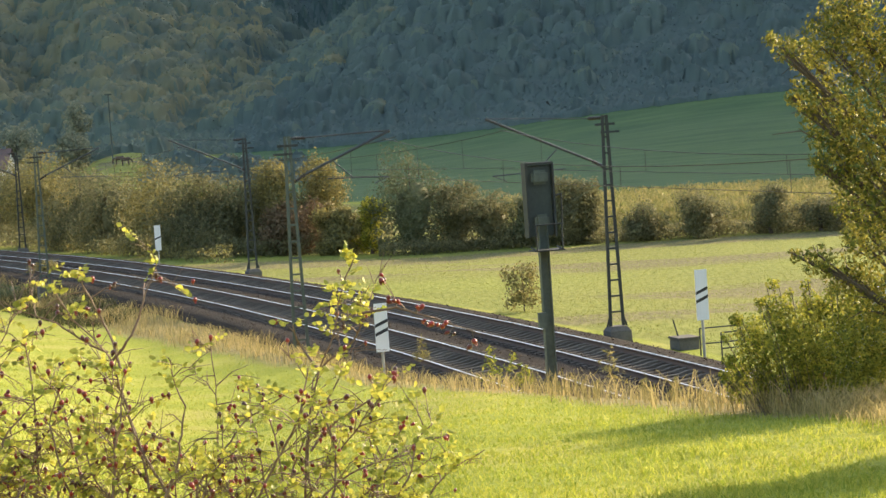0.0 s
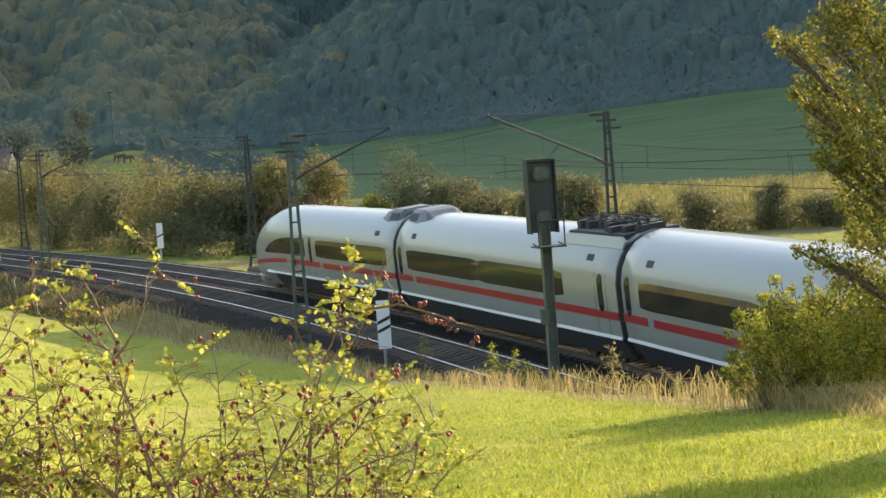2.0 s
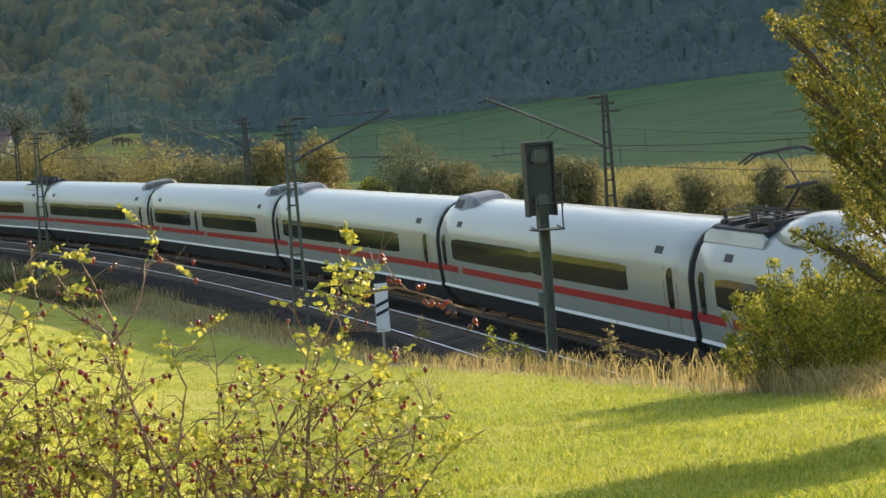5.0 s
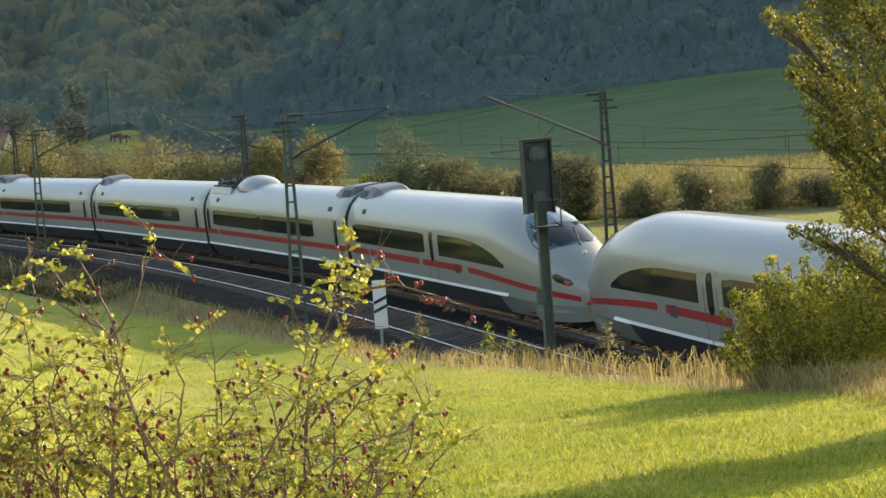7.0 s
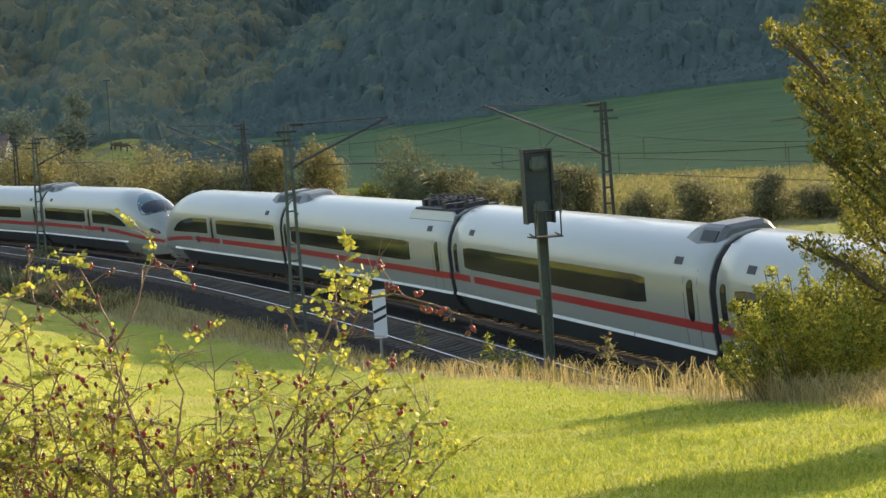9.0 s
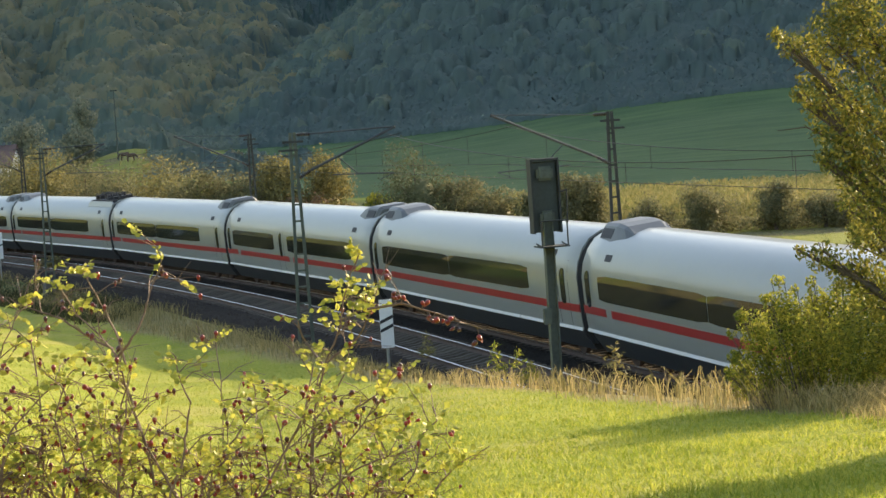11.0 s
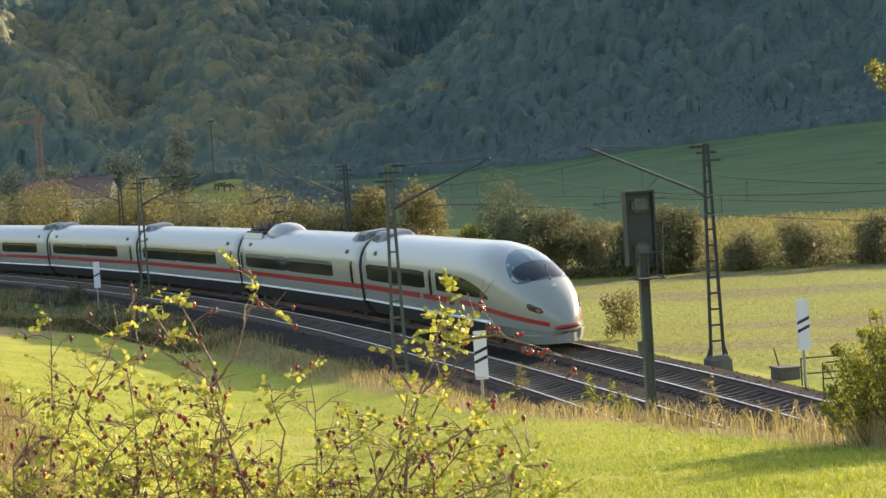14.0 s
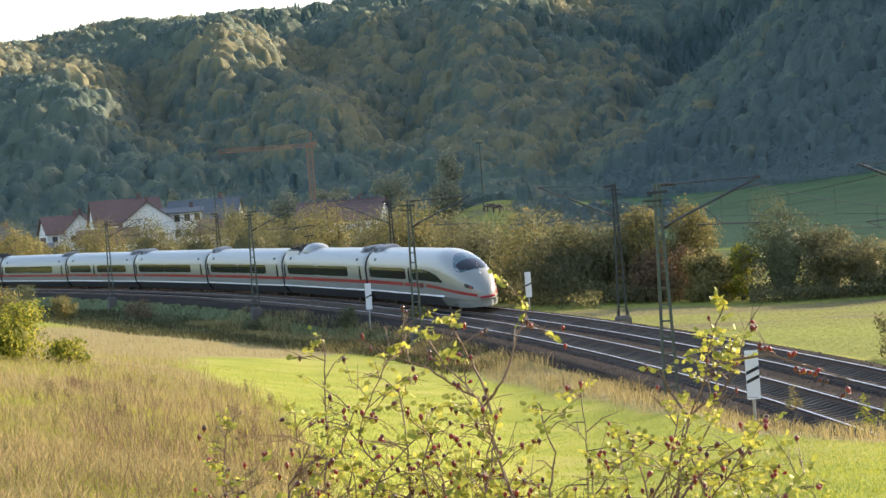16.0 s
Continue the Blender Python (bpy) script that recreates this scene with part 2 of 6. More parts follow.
M = dict(
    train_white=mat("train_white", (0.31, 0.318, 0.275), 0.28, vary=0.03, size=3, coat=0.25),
    # much paler than the body, for the glint along its lower edge
    train_ledge_glint=mat("train_ledge_glint", (0.80, 0.80, 0.79), 0.3, vary=0.03, size=3),
    fairing=mat("fairing", (0.115, 0.12, 0.11), 0.4, vary=0.12, size=1.2),
    train_red=mat("train_red", (0.40, 0.018, 0.024), 0.3, vary=0.06, size=2),
    train_glass=mat("train_glass", (0.012, 0.014, 0.013), 0.07, vary=0.2, size=3, spec=0.36),
    # grey of seams and marks; on skirts it stands in for shade
    train_grey=mat("train_grey", (0.055, 0.057, 0.06), 0.5, vary=0.25, size=1.2, bump=0.1),
    train_dark=mat("train_dark", (0.03, 0.03, 0.032), 0.6, vary=0.4, size=0.5, bump=0.2),
    rubber=mat("rubber", (0.018, 0.018, 0.018), 0.8, vary=0.3, size=0.3, bump=0.2),
    lamp_lens=mat("lamp_lens", (0.5, 0.52, 0.55), 0.1, vary=0.1, size=0.2, spec=0.8),
    rail=mat("rail", (0.10, 0.06, 0.04), 0.8, 0.0, vary=0.3, size=0.6, bump=0.2),
    rail_head=mat("rail_head", (0.62, 0.61, 0.60), 0.28, 1.0, vary=0.1, size=0.5),
    sleeper=mat("sleeper", (0.135, 0.112, 0.084), 0.85, vary=0.2, size=0.7, bump=0.3, random_by="object", spec=0.12),
    ballast=mat("ballast", (0.034, 0.027, 0.020), 0.9, size=1.6, bump=1.0, fine=0.05, vary=0.45, spec=0.12),
    stone=mat("stone", (0.056, 0.043, 0.031), 0.85, vary=0.4, size=1.2, bump=0.2, random_by="island", spec=0.12),
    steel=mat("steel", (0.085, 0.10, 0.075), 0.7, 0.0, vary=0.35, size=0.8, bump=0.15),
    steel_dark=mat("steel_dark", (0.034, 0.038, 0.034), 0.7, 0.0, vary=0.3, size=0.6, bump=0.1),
    signal_green=mat("signal_green", (0.032, 0.043, 0.036), 0.45, vary=0.3, size=0.6, bump=0.1),
    tube=mat("tube", (0.065, 0.07, 0.065), 0.5, 0.15, vary=0.15, size=0.5),
    copper=mat("copper", (0.06, 0.055, 0.045), 0.5, 0.6, vary=0.1, size=1),
    ceramic=mat("ceramic", (0.06, 0.05, 0.042), 0.25, vary=0.2, size=0.2),
    concrete=mat("concrete", (0.34, 0.33, 0.30), 0.9, vary=0.25, size=0.8, bump=0.4),
    sign_white=mat("sign_white", (0.80, 0.80, 0.78), 0.4, vary=0.05, size=0.4),
    sign_black=mat("sign_black", (0.02, 0.02, 0.02), 0.5, vary=0.2, size=0.4),
    galv=mat("galv", (0.36, 0.37, 0.36), 0.45, 0.7, vary=0.2, size=0.3),
    bark=mat("bark", (0.11, 0.085, 0.06), 0.9, vary=0.4, size=0.4, bump=0.8),
    twig=mat("twig", (0.19, 0.12, 0.075), 0.7, vary=0.4, size=0.1, bump=0.3),
    leaf_rose=mat("leaf_rose", (0.60, 0.56, 0.10), 0.45, colour2=(0.24, 0.27, 0.05), size=0.3, random_by="island", see=0.45),
    hip=mat("hip", (0.30, 0.024, 0.015), 0.3, colour2=(0.07, 0.020, 0.012), size=0.1, random_by="object", coat=0.3),
    hip_joined=mat("hip_joined", (0.30, 0.024, 0.015), 0.3, colour2=(0.07, 0.020, 0.012), size=0.1, random_by="island", coat=0.3),
    leaf_willow=mat("leaf_willow", (0.36, 0.31, 0.06), 0.55, colour2=(0.12, 0.15, 0.035), size=1.0, random_by="island", see=0.45),
    leaf_bush=mat("leaf_bush", (0.42, 0.39, 0.06), 0.6, colour2=(0.13, 0.17, 0.025), size=0.8, random_by="island", see=0.55),
    # hedgerow tones (hedge, gold, red, dark) lightened in place of haze
    leaf_hedge=mat("leaf_hedge", (0.26, 0.24, 0.115), 0.65, colour2=(0.14, 0.145, 0.075), size=2.5, random_by="island", see=0.42),
    leaf_gold=mat("leaf_gold", (0.34, 0.285, 0.1), 0.65, colour2=(0.165, 0.16, 0.07), size=2.0, random_by="island", see=0.32),
    # leaf colour paled for low sun and haze on far trees
    leaf_hazed=mat("leaf_hazed", (0.40, 0.385, 0.25), 0.8, colour2=(0.25, 0.275, 0.19), size=4, random_by="island", see=0.4),
    leaf_red=mat("leaf_red", (0.23, 0.145, 0.08), 0.7, colour2=(0.15, 0.12, 0.065), size=1.5, random_by="island", see=0.22),
    # bank growth, its green darkened to carry the train's shade
    bank_shaded_green=mat("bank_shaded_green", (0.10, 0.095, 0.035), 0.8, colour2=(0.04, 0.045, 0.018), size=1.5, random_by="island", see=0.2),
    leaf_dark=mat("leaf_dark", (0.185, 0.195, 0.095), 0.65, colour2=(0.11, 0.125, 0.065), size=2.0, random_by="island", see=0.22),
    # Wood colours lifted and blued in place of haze over the hills
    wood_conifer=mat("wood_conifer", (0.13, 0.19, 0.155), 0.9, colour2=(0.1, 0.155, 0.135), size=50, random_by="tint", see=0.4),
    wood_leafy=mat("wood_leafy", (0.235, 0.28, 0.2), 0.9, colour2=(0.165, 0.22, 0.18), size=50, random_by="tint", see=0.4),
    # darker leafy tone, the near hill's shade put into the colour
    wood_shaded=mat("wood_shaded", (0.18, 0.235, 0.20), 0.9, colour2=(0.145, 0.195, 0.172), size=50, random_by="tint", see=0.4),
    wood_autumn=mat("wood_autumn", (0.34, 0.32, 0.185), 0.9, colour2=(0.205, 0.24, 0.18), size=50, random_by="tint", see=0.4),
    grass=mat("grass", (0.45, 0.445, 0.075), 0.6, colour2=(0.22, 0.28, 0.03), size=3, random_by="island", see=0.5),
    grass_dry=mat("grass_dry", (0.50, 0.39, 0.175), 0.75, colour2=(0.20, 0.175, 0.065), size=3, random_by="island", see=0.4),
    stalk=mat("stalk", (0.30, 0.20, 0.12), 0.8, colour2=(0.16, 0.10, 0.06), size=1, random_by="island", see=0.2),
    grass_field=mat("grass_field", (0.33, 0.33, 0.08), 0.7, colour2=(0.20, 0.23, 0.05), size=5, random_by="island", see=0.4),
    concrete_dark=mat("concrete_dark", (0.13, 0.115, 0.095), 0.9, vary=0.3, size=0.6, bump=0.4),
    screen_glass=mat("screen_glass", (0.06, 0.12, 0.12), 0.08, vary=0.1, size=3, spec=0.5, coat=0.15),
    maize=mat("maize", (0.36, 0.3, 0.12), 0.75, colour2=(0.2, 0.21, 0.07), size=10, random_by="island", see=0.35),
    wall_white=mat("wall_white", (0.78, 0.76, 0.72), 0.8, vary=0.06, size=4),
    # tile red muted, the haze over the village put into the colour
    roof_red=mat("roof_red", (0.16, 0.10, 0.082), 0.8, vary=0.2, size=5, bump=0.3, fine=0.3),
    roof_grey=mat("roof_grey", (0.12, 0.135, 0.135), 0.7, vary=0.2, size=5, bump=0.3, fine=0.3),
    # orange dulled, with distance haze in the colour
    crane=mat("crane", (0.42, 0.20, 0.11), 0.5, vary=0.15, size=3),
    hide=mat("hide", (0.09, 0.055, 0.035), 0.7, vary=0.3, size=0.6),
    pane=mat("pane", (0.03, 0.035, 0.04), 0.08, vary=0.1, size=1, spec=0.9),
)


# ---------------------------------------------------------------- mesh helpers
def part(name, bm, material, parent=None, label="", smooth_by=None):
    """Links a bmesh as ONE mesh object, under a thing or a part."""
    me = bpy.data.meshes.new(name)
    bm.to_mesh(me)
    bm.free()
    me.materials.append(M[material] if isinstance(material, str) else material)
    if smooth_by is not None:
        me.polygons.foreach_set("use_smooth", [True] * len(me.polygons))
        me.set_sharp_from_angle(angle=radians(smooth_by))
    ob = new(name, me)
    if parent:
        ob.parent = parent
    if label:
        ob["label"] = label
    return ob


def from_arrays(name, verts, faces, material, parent=None, flat=True):
    me = bpy.data.meshes.new(name)
    verts, faces = np.asarray(verts, np.float32), np.asarray(faces, np.int32)
    k = faces.shape[1]
    me.vertices.add(len(verts))
    me.vertices.foreach_set("co", verts.ravel())
    me.loops.add(faces.size)
    me.loops.foreach_set("vertex_index", faces.ravel())
    me.polygons.add(len(faces))
    me.polygons.foreach_set("loop_start", np.arange(len(faces), dtype=np.int32) * k)
    me.update(calc_edges=True)
    if not flat:
        me.polygons.foreach_set("use_smooth", [True] * len(faces))
    me.materials.append(M[material] if isinstance(material, str) else material)
    ob = new(name, me)
    if parent:
        ob.parent = parent
    return ob


def box(bm, x0, x1, y0, y1, z0, z1, m=None, bevel=0.0):
    made = bmesh.ops.create_cube(bm, size=1)["verts"]
    t = Matrix.Translation(((x0 + x1) / 2, (y0 + y1) / 2, (z0 + z1) / 2)) @ Matrix.Diagonal((x1 - x0, y1 - y0, z1 - z0, 1))
    bmesh.ops.transform(bm, matrix=(m @ t) if m else t, verts=made)
    if bevel:
        bmesh.ops.bevel(bm, geom=list({e for v in made for e in v.link_edges}), offset=bevel, segments=2, affect="EDGES")


def rod(bm, a, b, r0, r1=None, n=8):
    a, b = Vector(a), Vector(b)
    q = (b - a).to_track_quat("Z", "Y").to_matrix().to_4x4()
    bmesh.ops.create_cone(bm, cap_ends=True, segments=n, radius1=r0, radius2=r0 if r1 is None else r1, depth=(b - a).length,
                          matrix=Matrix.Translation((a + b) / 2) @ q)


def bar(bm, a, b, w, d=None):
    """A square bar from a to b."""
    a, b = Vector(a), Vector(b)
    q = (b - a).to_track_quat("Z", "Y").to_matrix().to_4x4()
    h = (b - a).length / 2
    box(bm, -w / 2, w / 2, -(d or w) / 2, (d or w) / 2, -h, h, Matrix.Translation((a + b) / 2) @ q)


def thing(name, m, label, category, group="", kind=""):
    ob = new(name)
    ob.empty_display_size = 0.3
    ob.matrix_world = m
    return tagged(ob, label, category, group, kind)


def loft(rings, closed=True, caps=True):
    """A skin through rings of points."""
    bm = bmesh.new()
    vs = [[bm.verts.new(p) for p in ring] for ring in rings]
    n = len(vs[0])
    for a, b in zip(vs, vs[1:]):
        for i in range(n if closed else n - 1):
            j = (i + 1) % n
            bm.faces.new((a[i], a[j], b[j], b[i]))
    if caps:
        bm.faces.new(list(reversed(vs[0])))
        bm.faces.new(vs[-1])
    bmesh.ops.recalc_face_normals(bm, faces=bm.faces)
    return bm


# ---------------------------------------------------------------- ground
def ground_sheet():
    az = np.concatenate([np.arange(-180, -26, 4.0), np.arange(-26, 16, 0.22), np.arange(16, 180, 4.0)])
    r = np.concatenate([[0.0, 0.5, 1.2], np.geomspace(2.0, 70, 130), np.geomspace(71, 320, 150), np.geomspace(326, 4000, 110)])
    A, Rr = np.meshgrid(np.radians(az), r)
    X, Y = Rr * np.sin(A), Rr * np.cos(A)
    Z = ground_z(X, Y)
    n, m = X.shape
    V = np.stack([X.ravel(), Y.ravel(), Z.ravel()], -1)
    i, j = np.meshgrid(np.arange(n - 1), np.arange(m), indexing="ij")
    a, b = i * m + j, i * m + (j + 1) % m
    F = np.stack([a, a + m, b + m, b], -1).reshape(-1, 4)[:, ::-1]
    ob = from_arrays("ground", V, F, ground_mat(), flat=False)
    return tagged(ob, "grassy valley floor and slopes in late sun", "ground", kind="structure")


def ground_mat():
    """Meadow green, drier in patches; the far field under the hedge is stubbly, the wooded hills carry litter."""
    m = bpy.data.materials.new("meadow")
    m.use_nodes = True
    t = m.node_tree
    b = t.nodes["Principled BSDF"]
    b.inputs["Roughness"].default_value = 0.9
    b.inputs["Specular IOR Level"].default_value = 0.15
    co = t.nodes.new("ShaderNodeTexCoord")

    def noise_at(scale, detail=5, stretch=None):
        n = t.nodes.new("ShaderNodeTexNoise")
        n.inputs["Scale"].default_value, n.inputs["Detail"].default_value = scale, detail
        src = co.outputs["Object"]
        if stretch:
            mp = t.nodes.new("ShaderNodeMapping")
            mp.inputs["Scale"].default_value, mp.inputs["Rotation"].default_value = stretch, (0, 0, radians(-3))
            t.links.new(src, mp.inputs["Vector"])
            src = mp.outputs["Vector"]
        t.links.new(src, n.inputs["Vector"])
        return n.outputs["Fac"]

    def ramp(fac, stops):
        r = t.nodes.new("ShaderNodeValToRGB")
        while len(r.color_ramp.elements) < len(stops):
            r.color_ramp.elements.new(0.5)
        for e, (p, c) in zip(r.color_ramp.elements, stops):
            e.position, e.color = p, (*c, 1)
        t.links.new(fac, r.inputs["Fac"])
        return r.outputs["Color"]

    def mix(fac, a, c):
        n = t.nodes.new("ShaderNodeMix")
        n.data_type = "RGBA"
        t.links.new(fac, n.inputs[0]), t.links.new(a, n.inputs[6]), t.links.new(c, n.inputs[7])
        return n.outputs[2]
    green = ramp(noise_at(0.25), [(0.3, (0.20, 0.25, 0.025)), (0.50, (0.32, 0.34, 0.04)), (0.68, (0.45, 0.38, 0.11))])
    fine = ramp(noise_at(9.0), [(0.35, (0.15, 0.20, 0.018)), (0.7, (0.44, 0.47, 0.07))])
    half = t.nodes.new("ShaderNodeValue")
    half.outputs[0].default_value = 0.45
    c = mix(half.outputs[0], green, fine)
    stubble = mix(half.outputs[0], ramp(noise_at(1.0, 6, (0.016, 0.09, 1)), [(0.42, (0.19, 0.14, 0.085)), (0.47, (0.23, 0.235, 0.045)), (0.64, (0.27, 0.30, 0.045))]),
                  ramp(noise_at(1.0, 4, (5.0, 1.1, 1)), [(0.36, (0.11, 0.125, 0.03)), (0.52, (0.205, 0.225, 0.05)), (0.68, (0.31, 0.31, 0.09))]))
    pos = t.nodes.new("ShaderNodeAttribute")
    pos.attribute_name = "zone"
    sep = t.nodes.new("ShaderNodeSeparateColor")
    t.links.new(pos.outputs["Color"], sep.inputs[0])
    dry = ramp(noise_at(1.2), [(0.3, (0.18, 0.15, 0.06)), (0.5, (0.33, 0.27, 0.12)), (0.7, (0.24, 0.24, 0.06))])
    c = mix(sep.outputs[0], c, stubble)
    # deep bluish green, hill shade and haze put into the field's colour
    crop = ramp(noise_at(0.06, 5, (1, 4, 1)), [(0.35, (0.06, 0.115, 0.045)), (0.7, (0.10, 0.165, 0.06))])
    c = mix(sep.outputs[1], c, dry)
    c = mix(sep.outputs[2], c, crop)
    t.links.new(c, b.inputs["Base Color"])
    bp = t.nodes.new("ShaderNodeBump")
    bp.inputs["Strength"].default_value, bp.inputs["Distance"].default_value = 0.8, 0.08
    t.links.new(noise_at(14, 6), bp.inputs["Height"])
    t.links.new(bp.outputs["Normal"], b.inputs["Normal"])
    return m


def dry_weight(x, y):
    """Where tall dry grass stands: along the line's bank and on the knoll."""
    s, lat = line_coords(x, y)
    near = -lat
    edge = smooth(6.3, 7.0, near) * (1 - smooth(8.8, 9.7, near + 0.5 * wave(x, y, 2.0, 5)))
    az = np.degrees(np.arctan2(x, y))
    r = np.hypot(x, y)
    border = -12.4 - 0.8 * smooth(25, 45, r) - 2.6 * smooth(50, 105, r) + 5.0 * smooth(112, 140, r) + 0.5 * wave(x, y, 2.5, 6)
    hill = (1 - smooth(border - 0.5, border + 0.7, az)) * (1 - smooth(175, 195, r))
    return np.clip(edge + hill, 0, 1) * (lat < 0)


ground = ground_sheet()
_v = np.empty(len(ground.data.vertices) * 3, np.float32)
ground.data.vertices.foreach_get("co", _v)
_v = _v.reshape(-1, 3)
_s, _lat = line_coords(_v[:, 0], _v[:, 1])
zone = ground.data.attributes.new("zone", "FLOAT_COLOR", "POINT")
_c = np.zeros((len(_v), 4), np.float32)
_c[:, 0] = (_lat > 4.5) & ((_lat < 60) | (np.degrees(np.arctan2(_v[:, 0], _v[:, 1])) < -6.0))
_c[:, 1] = dry_weight(_v[:, 0], _v[:, 1])
_r = np.hypot(_v[:, 0], _v[:, 1])
_a = np.degrees(np.arctan2(_v[:, 0], _v[:, 1]))
# far field from the hill's shadow edge outwards gets the shaded green
_c[:, 2] = (_lat > 20) * smooth(214 + 40 * (1 - smooth(-2, 3, _a)), 220 + 40 * (1 - smooth(-2, 3, _a)), _r) * smooth(-6.0, -5.0, _a)
# near bank tinted brown and dark green in place of the train's shade
_bank_shade = smooth(52, 70, _s) * (_lat < -5.0) * (_lat > -9.8 - 8.5 * smooth(60, 110, _s))
_c[:, 2] = np.maximum(_c[:, 2], 0.72 * _bank_shade)
_c[:, 1] = np.maximum(_c[:, 1], _bank_shade)
zone.data.foreach_set("color", _c.ravel())


# ---------------------------------------------------------------- railway line
def sweep(name, s0, s1, step, section, material, parent=None, flat=True):
    """section: (lat, z) points, drawn along the line."""
    ss = np.arange(s0, s1 + step, step)
    rows = np.stack([on_line(ss, la, 0) + np.array([0, 0, z]) for la, z in section], 1)
    n, k = rows.shape[:2]
    i, j = np.meshgrid(np.arange(n - 1), np.arange(k - 1), indexing="ij")
    a = i * k + j
    F = np.stack([a, a + k, a + k + 1, a + 1], -1).reshape(-1, 4)[:, ::-1]
    return from_arrays(name, rows.reshape(-1, 3), F, material, parent, flat)


def cant_z(lat, centre):
    return (lat - centre) * CANT / 1.5


half_d = TRACK_D
bed = sweep("ballast_bed", -120, 420, 1.0,
            [(-half_d - 3.3, -0.95), (-half_d - 2.3, -0.30), (-half_d - 1.6, -0.27), (-half_d, -0.24), (-half_d + 1.3, -0.17), (-2.0, -0.34),
             (-1.5, -0.26), (0, -0.21), (1.6, -0.12), (2.2, -0.14), (4.2, -1.0)], "ballast")
tagged(bed, "grey-brown ballast bed under two railway tracks", "track bed", kind="structure")
for centre in (-half_d, 0.0):
    for side in (-1, 1):
        c = centre + side * 0.752
        z = cant_z(c, centre)
        rail = sweep("rail", -120, 420, 1.5, [(c - 0.07, z - 0.17), (c - 0.07, z - 0.155), (c - 0.012, z - 0.135), (c - 0.012, z - 0.04), (c - 0.036, z - 0.03), (c - 0.036, z - 0.006),
                                              (c - 0.028, z), (c + 0.028, z), (c + 0.036, z - 0.006), (c + 0.036, z - 0.03), (c + 0.012, z - 0.04), (c + 0.012, z - 0.135),
                                              (c + 0.07, z - 0.155), (c + 0.07, z - 0.17)], "rail")
        tagged(rail, "rusty steel rail with a polished running surface", "rail", "rails", "structure")
        head = sweep("rail_head", -120, 420, 1.5, [(c - 0.037, z - 0.012), (c - 0.028, z + 0.003), (c + 0.028, z + 0.003), (c + 0.037, z - 0.012)], "rail_head", rail)


# ---------------------------------------------------------------- masts and wires
def at_line(s, lat, z=0.0, turn=0.0):
    """A pose on the line: x across to the right, y along it."""
    p = on_line(s, lat, 0)
    t = float(np.interp(s, _S, _T))
    return Matrix.Translation((p[0], p[1], p[2] + z)) @ pose(0, 0, 0, 0, 0, math.degrees(t) - 90 + turn)


def mast(s, lat, reach, height=7.75, base=-0.55):
    """A lattice mast beside the line with its bracket; reach: across to the wire (signed)."""
    m = thing("overhead_line_mast", at_line(s, lat, base), "dark steel lattice overhead line mast on a concrete foot", "mast", "overhead line masts")
    way = 1 if reach > 0 else -1
    bm = bmesh.new()
    rings = [[(-0.38 * k, -0.38 * k, z), (0.38 * k, -0.38 * k, z), (0.38 * k, 0.38 * k, z), (-0.38 * k, 0.38 * k, z)] for z, k in ((-0.8, 1.08), (0.30, 1), (0.46, 0.7))]
    part("foundation", loft(rings), "concrete_dark", m)
    w0, w1 = 0.235, 0.07
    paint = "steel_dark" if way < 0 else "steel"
    wide = lambda z: w0 + (w1 - w0) * z / height
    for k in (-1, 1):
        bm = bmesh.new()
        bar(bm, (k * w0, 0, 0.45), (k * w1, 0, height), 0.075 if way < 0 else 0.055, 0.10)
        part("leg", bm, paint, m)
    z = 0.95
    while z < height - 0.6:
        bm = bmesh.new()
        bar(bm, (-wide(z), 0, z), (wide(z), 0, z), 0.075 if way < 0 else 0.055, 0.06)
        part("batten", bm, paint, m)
        z += 0.55
    for k in (-1, 1):
        bm = bmesh.new()
        bar(bm, (k * 0.36, 0, 0.45), (k * 0.2, 0, 0.95), 0.05, 0.05)
        part("foot_brace", bm, "steel_dark", m)
    bm = bmesh.new()
    box(bm, -0.35, 0.35, -0.05, 0.05, height - 0.35, height - 0.27)
    box(bm, -0.5 if way > 0 else -0.15, 0.15 if way > 0 else 0.5, -0.06, 0.06, height - 0.62, height - 0.55)
    part("crossarm", bm, "steel_dark", m)
    # bracket tubes
    top = height - 0.08
    zl = height - (1.80 if way < 0 else 1.55)
    br = part("bracket", bracket_mesh(way, reach, top, zl), "tube", m, "galvanised bracket tubes")
    for a, b in (((0.1 * way, 0, top), (0.62 * way, 0, top)), ((0.1 * way, 0, zl), (0.55 * way, 0, zl + 0.26))):
        bm = bmesh.new()
        a, b = Vector(a), Vector(b)
        q = (b - a).to_track_quat("Z", "Y")
        turned = [(0.0, 0.03)] + [(0.12 + k * 0.12 + e, w) for k in range(7) for e, w in ((0, 0.03), (0.02, 0.07), (0.06, 0.07), (0.08, 0.03))] + [(1.0, 0.03)]
        bm.free()
        bm = loft([[a + (b - a) * u + q @ Vector((w * math.cos(g), w * math.sin(g), 0)) for g in np.linspace(0, 2 * math.pi, 11)[:-1]] for u, w in turned])
        part("insulator", bm, "ceramic", br)
    return m


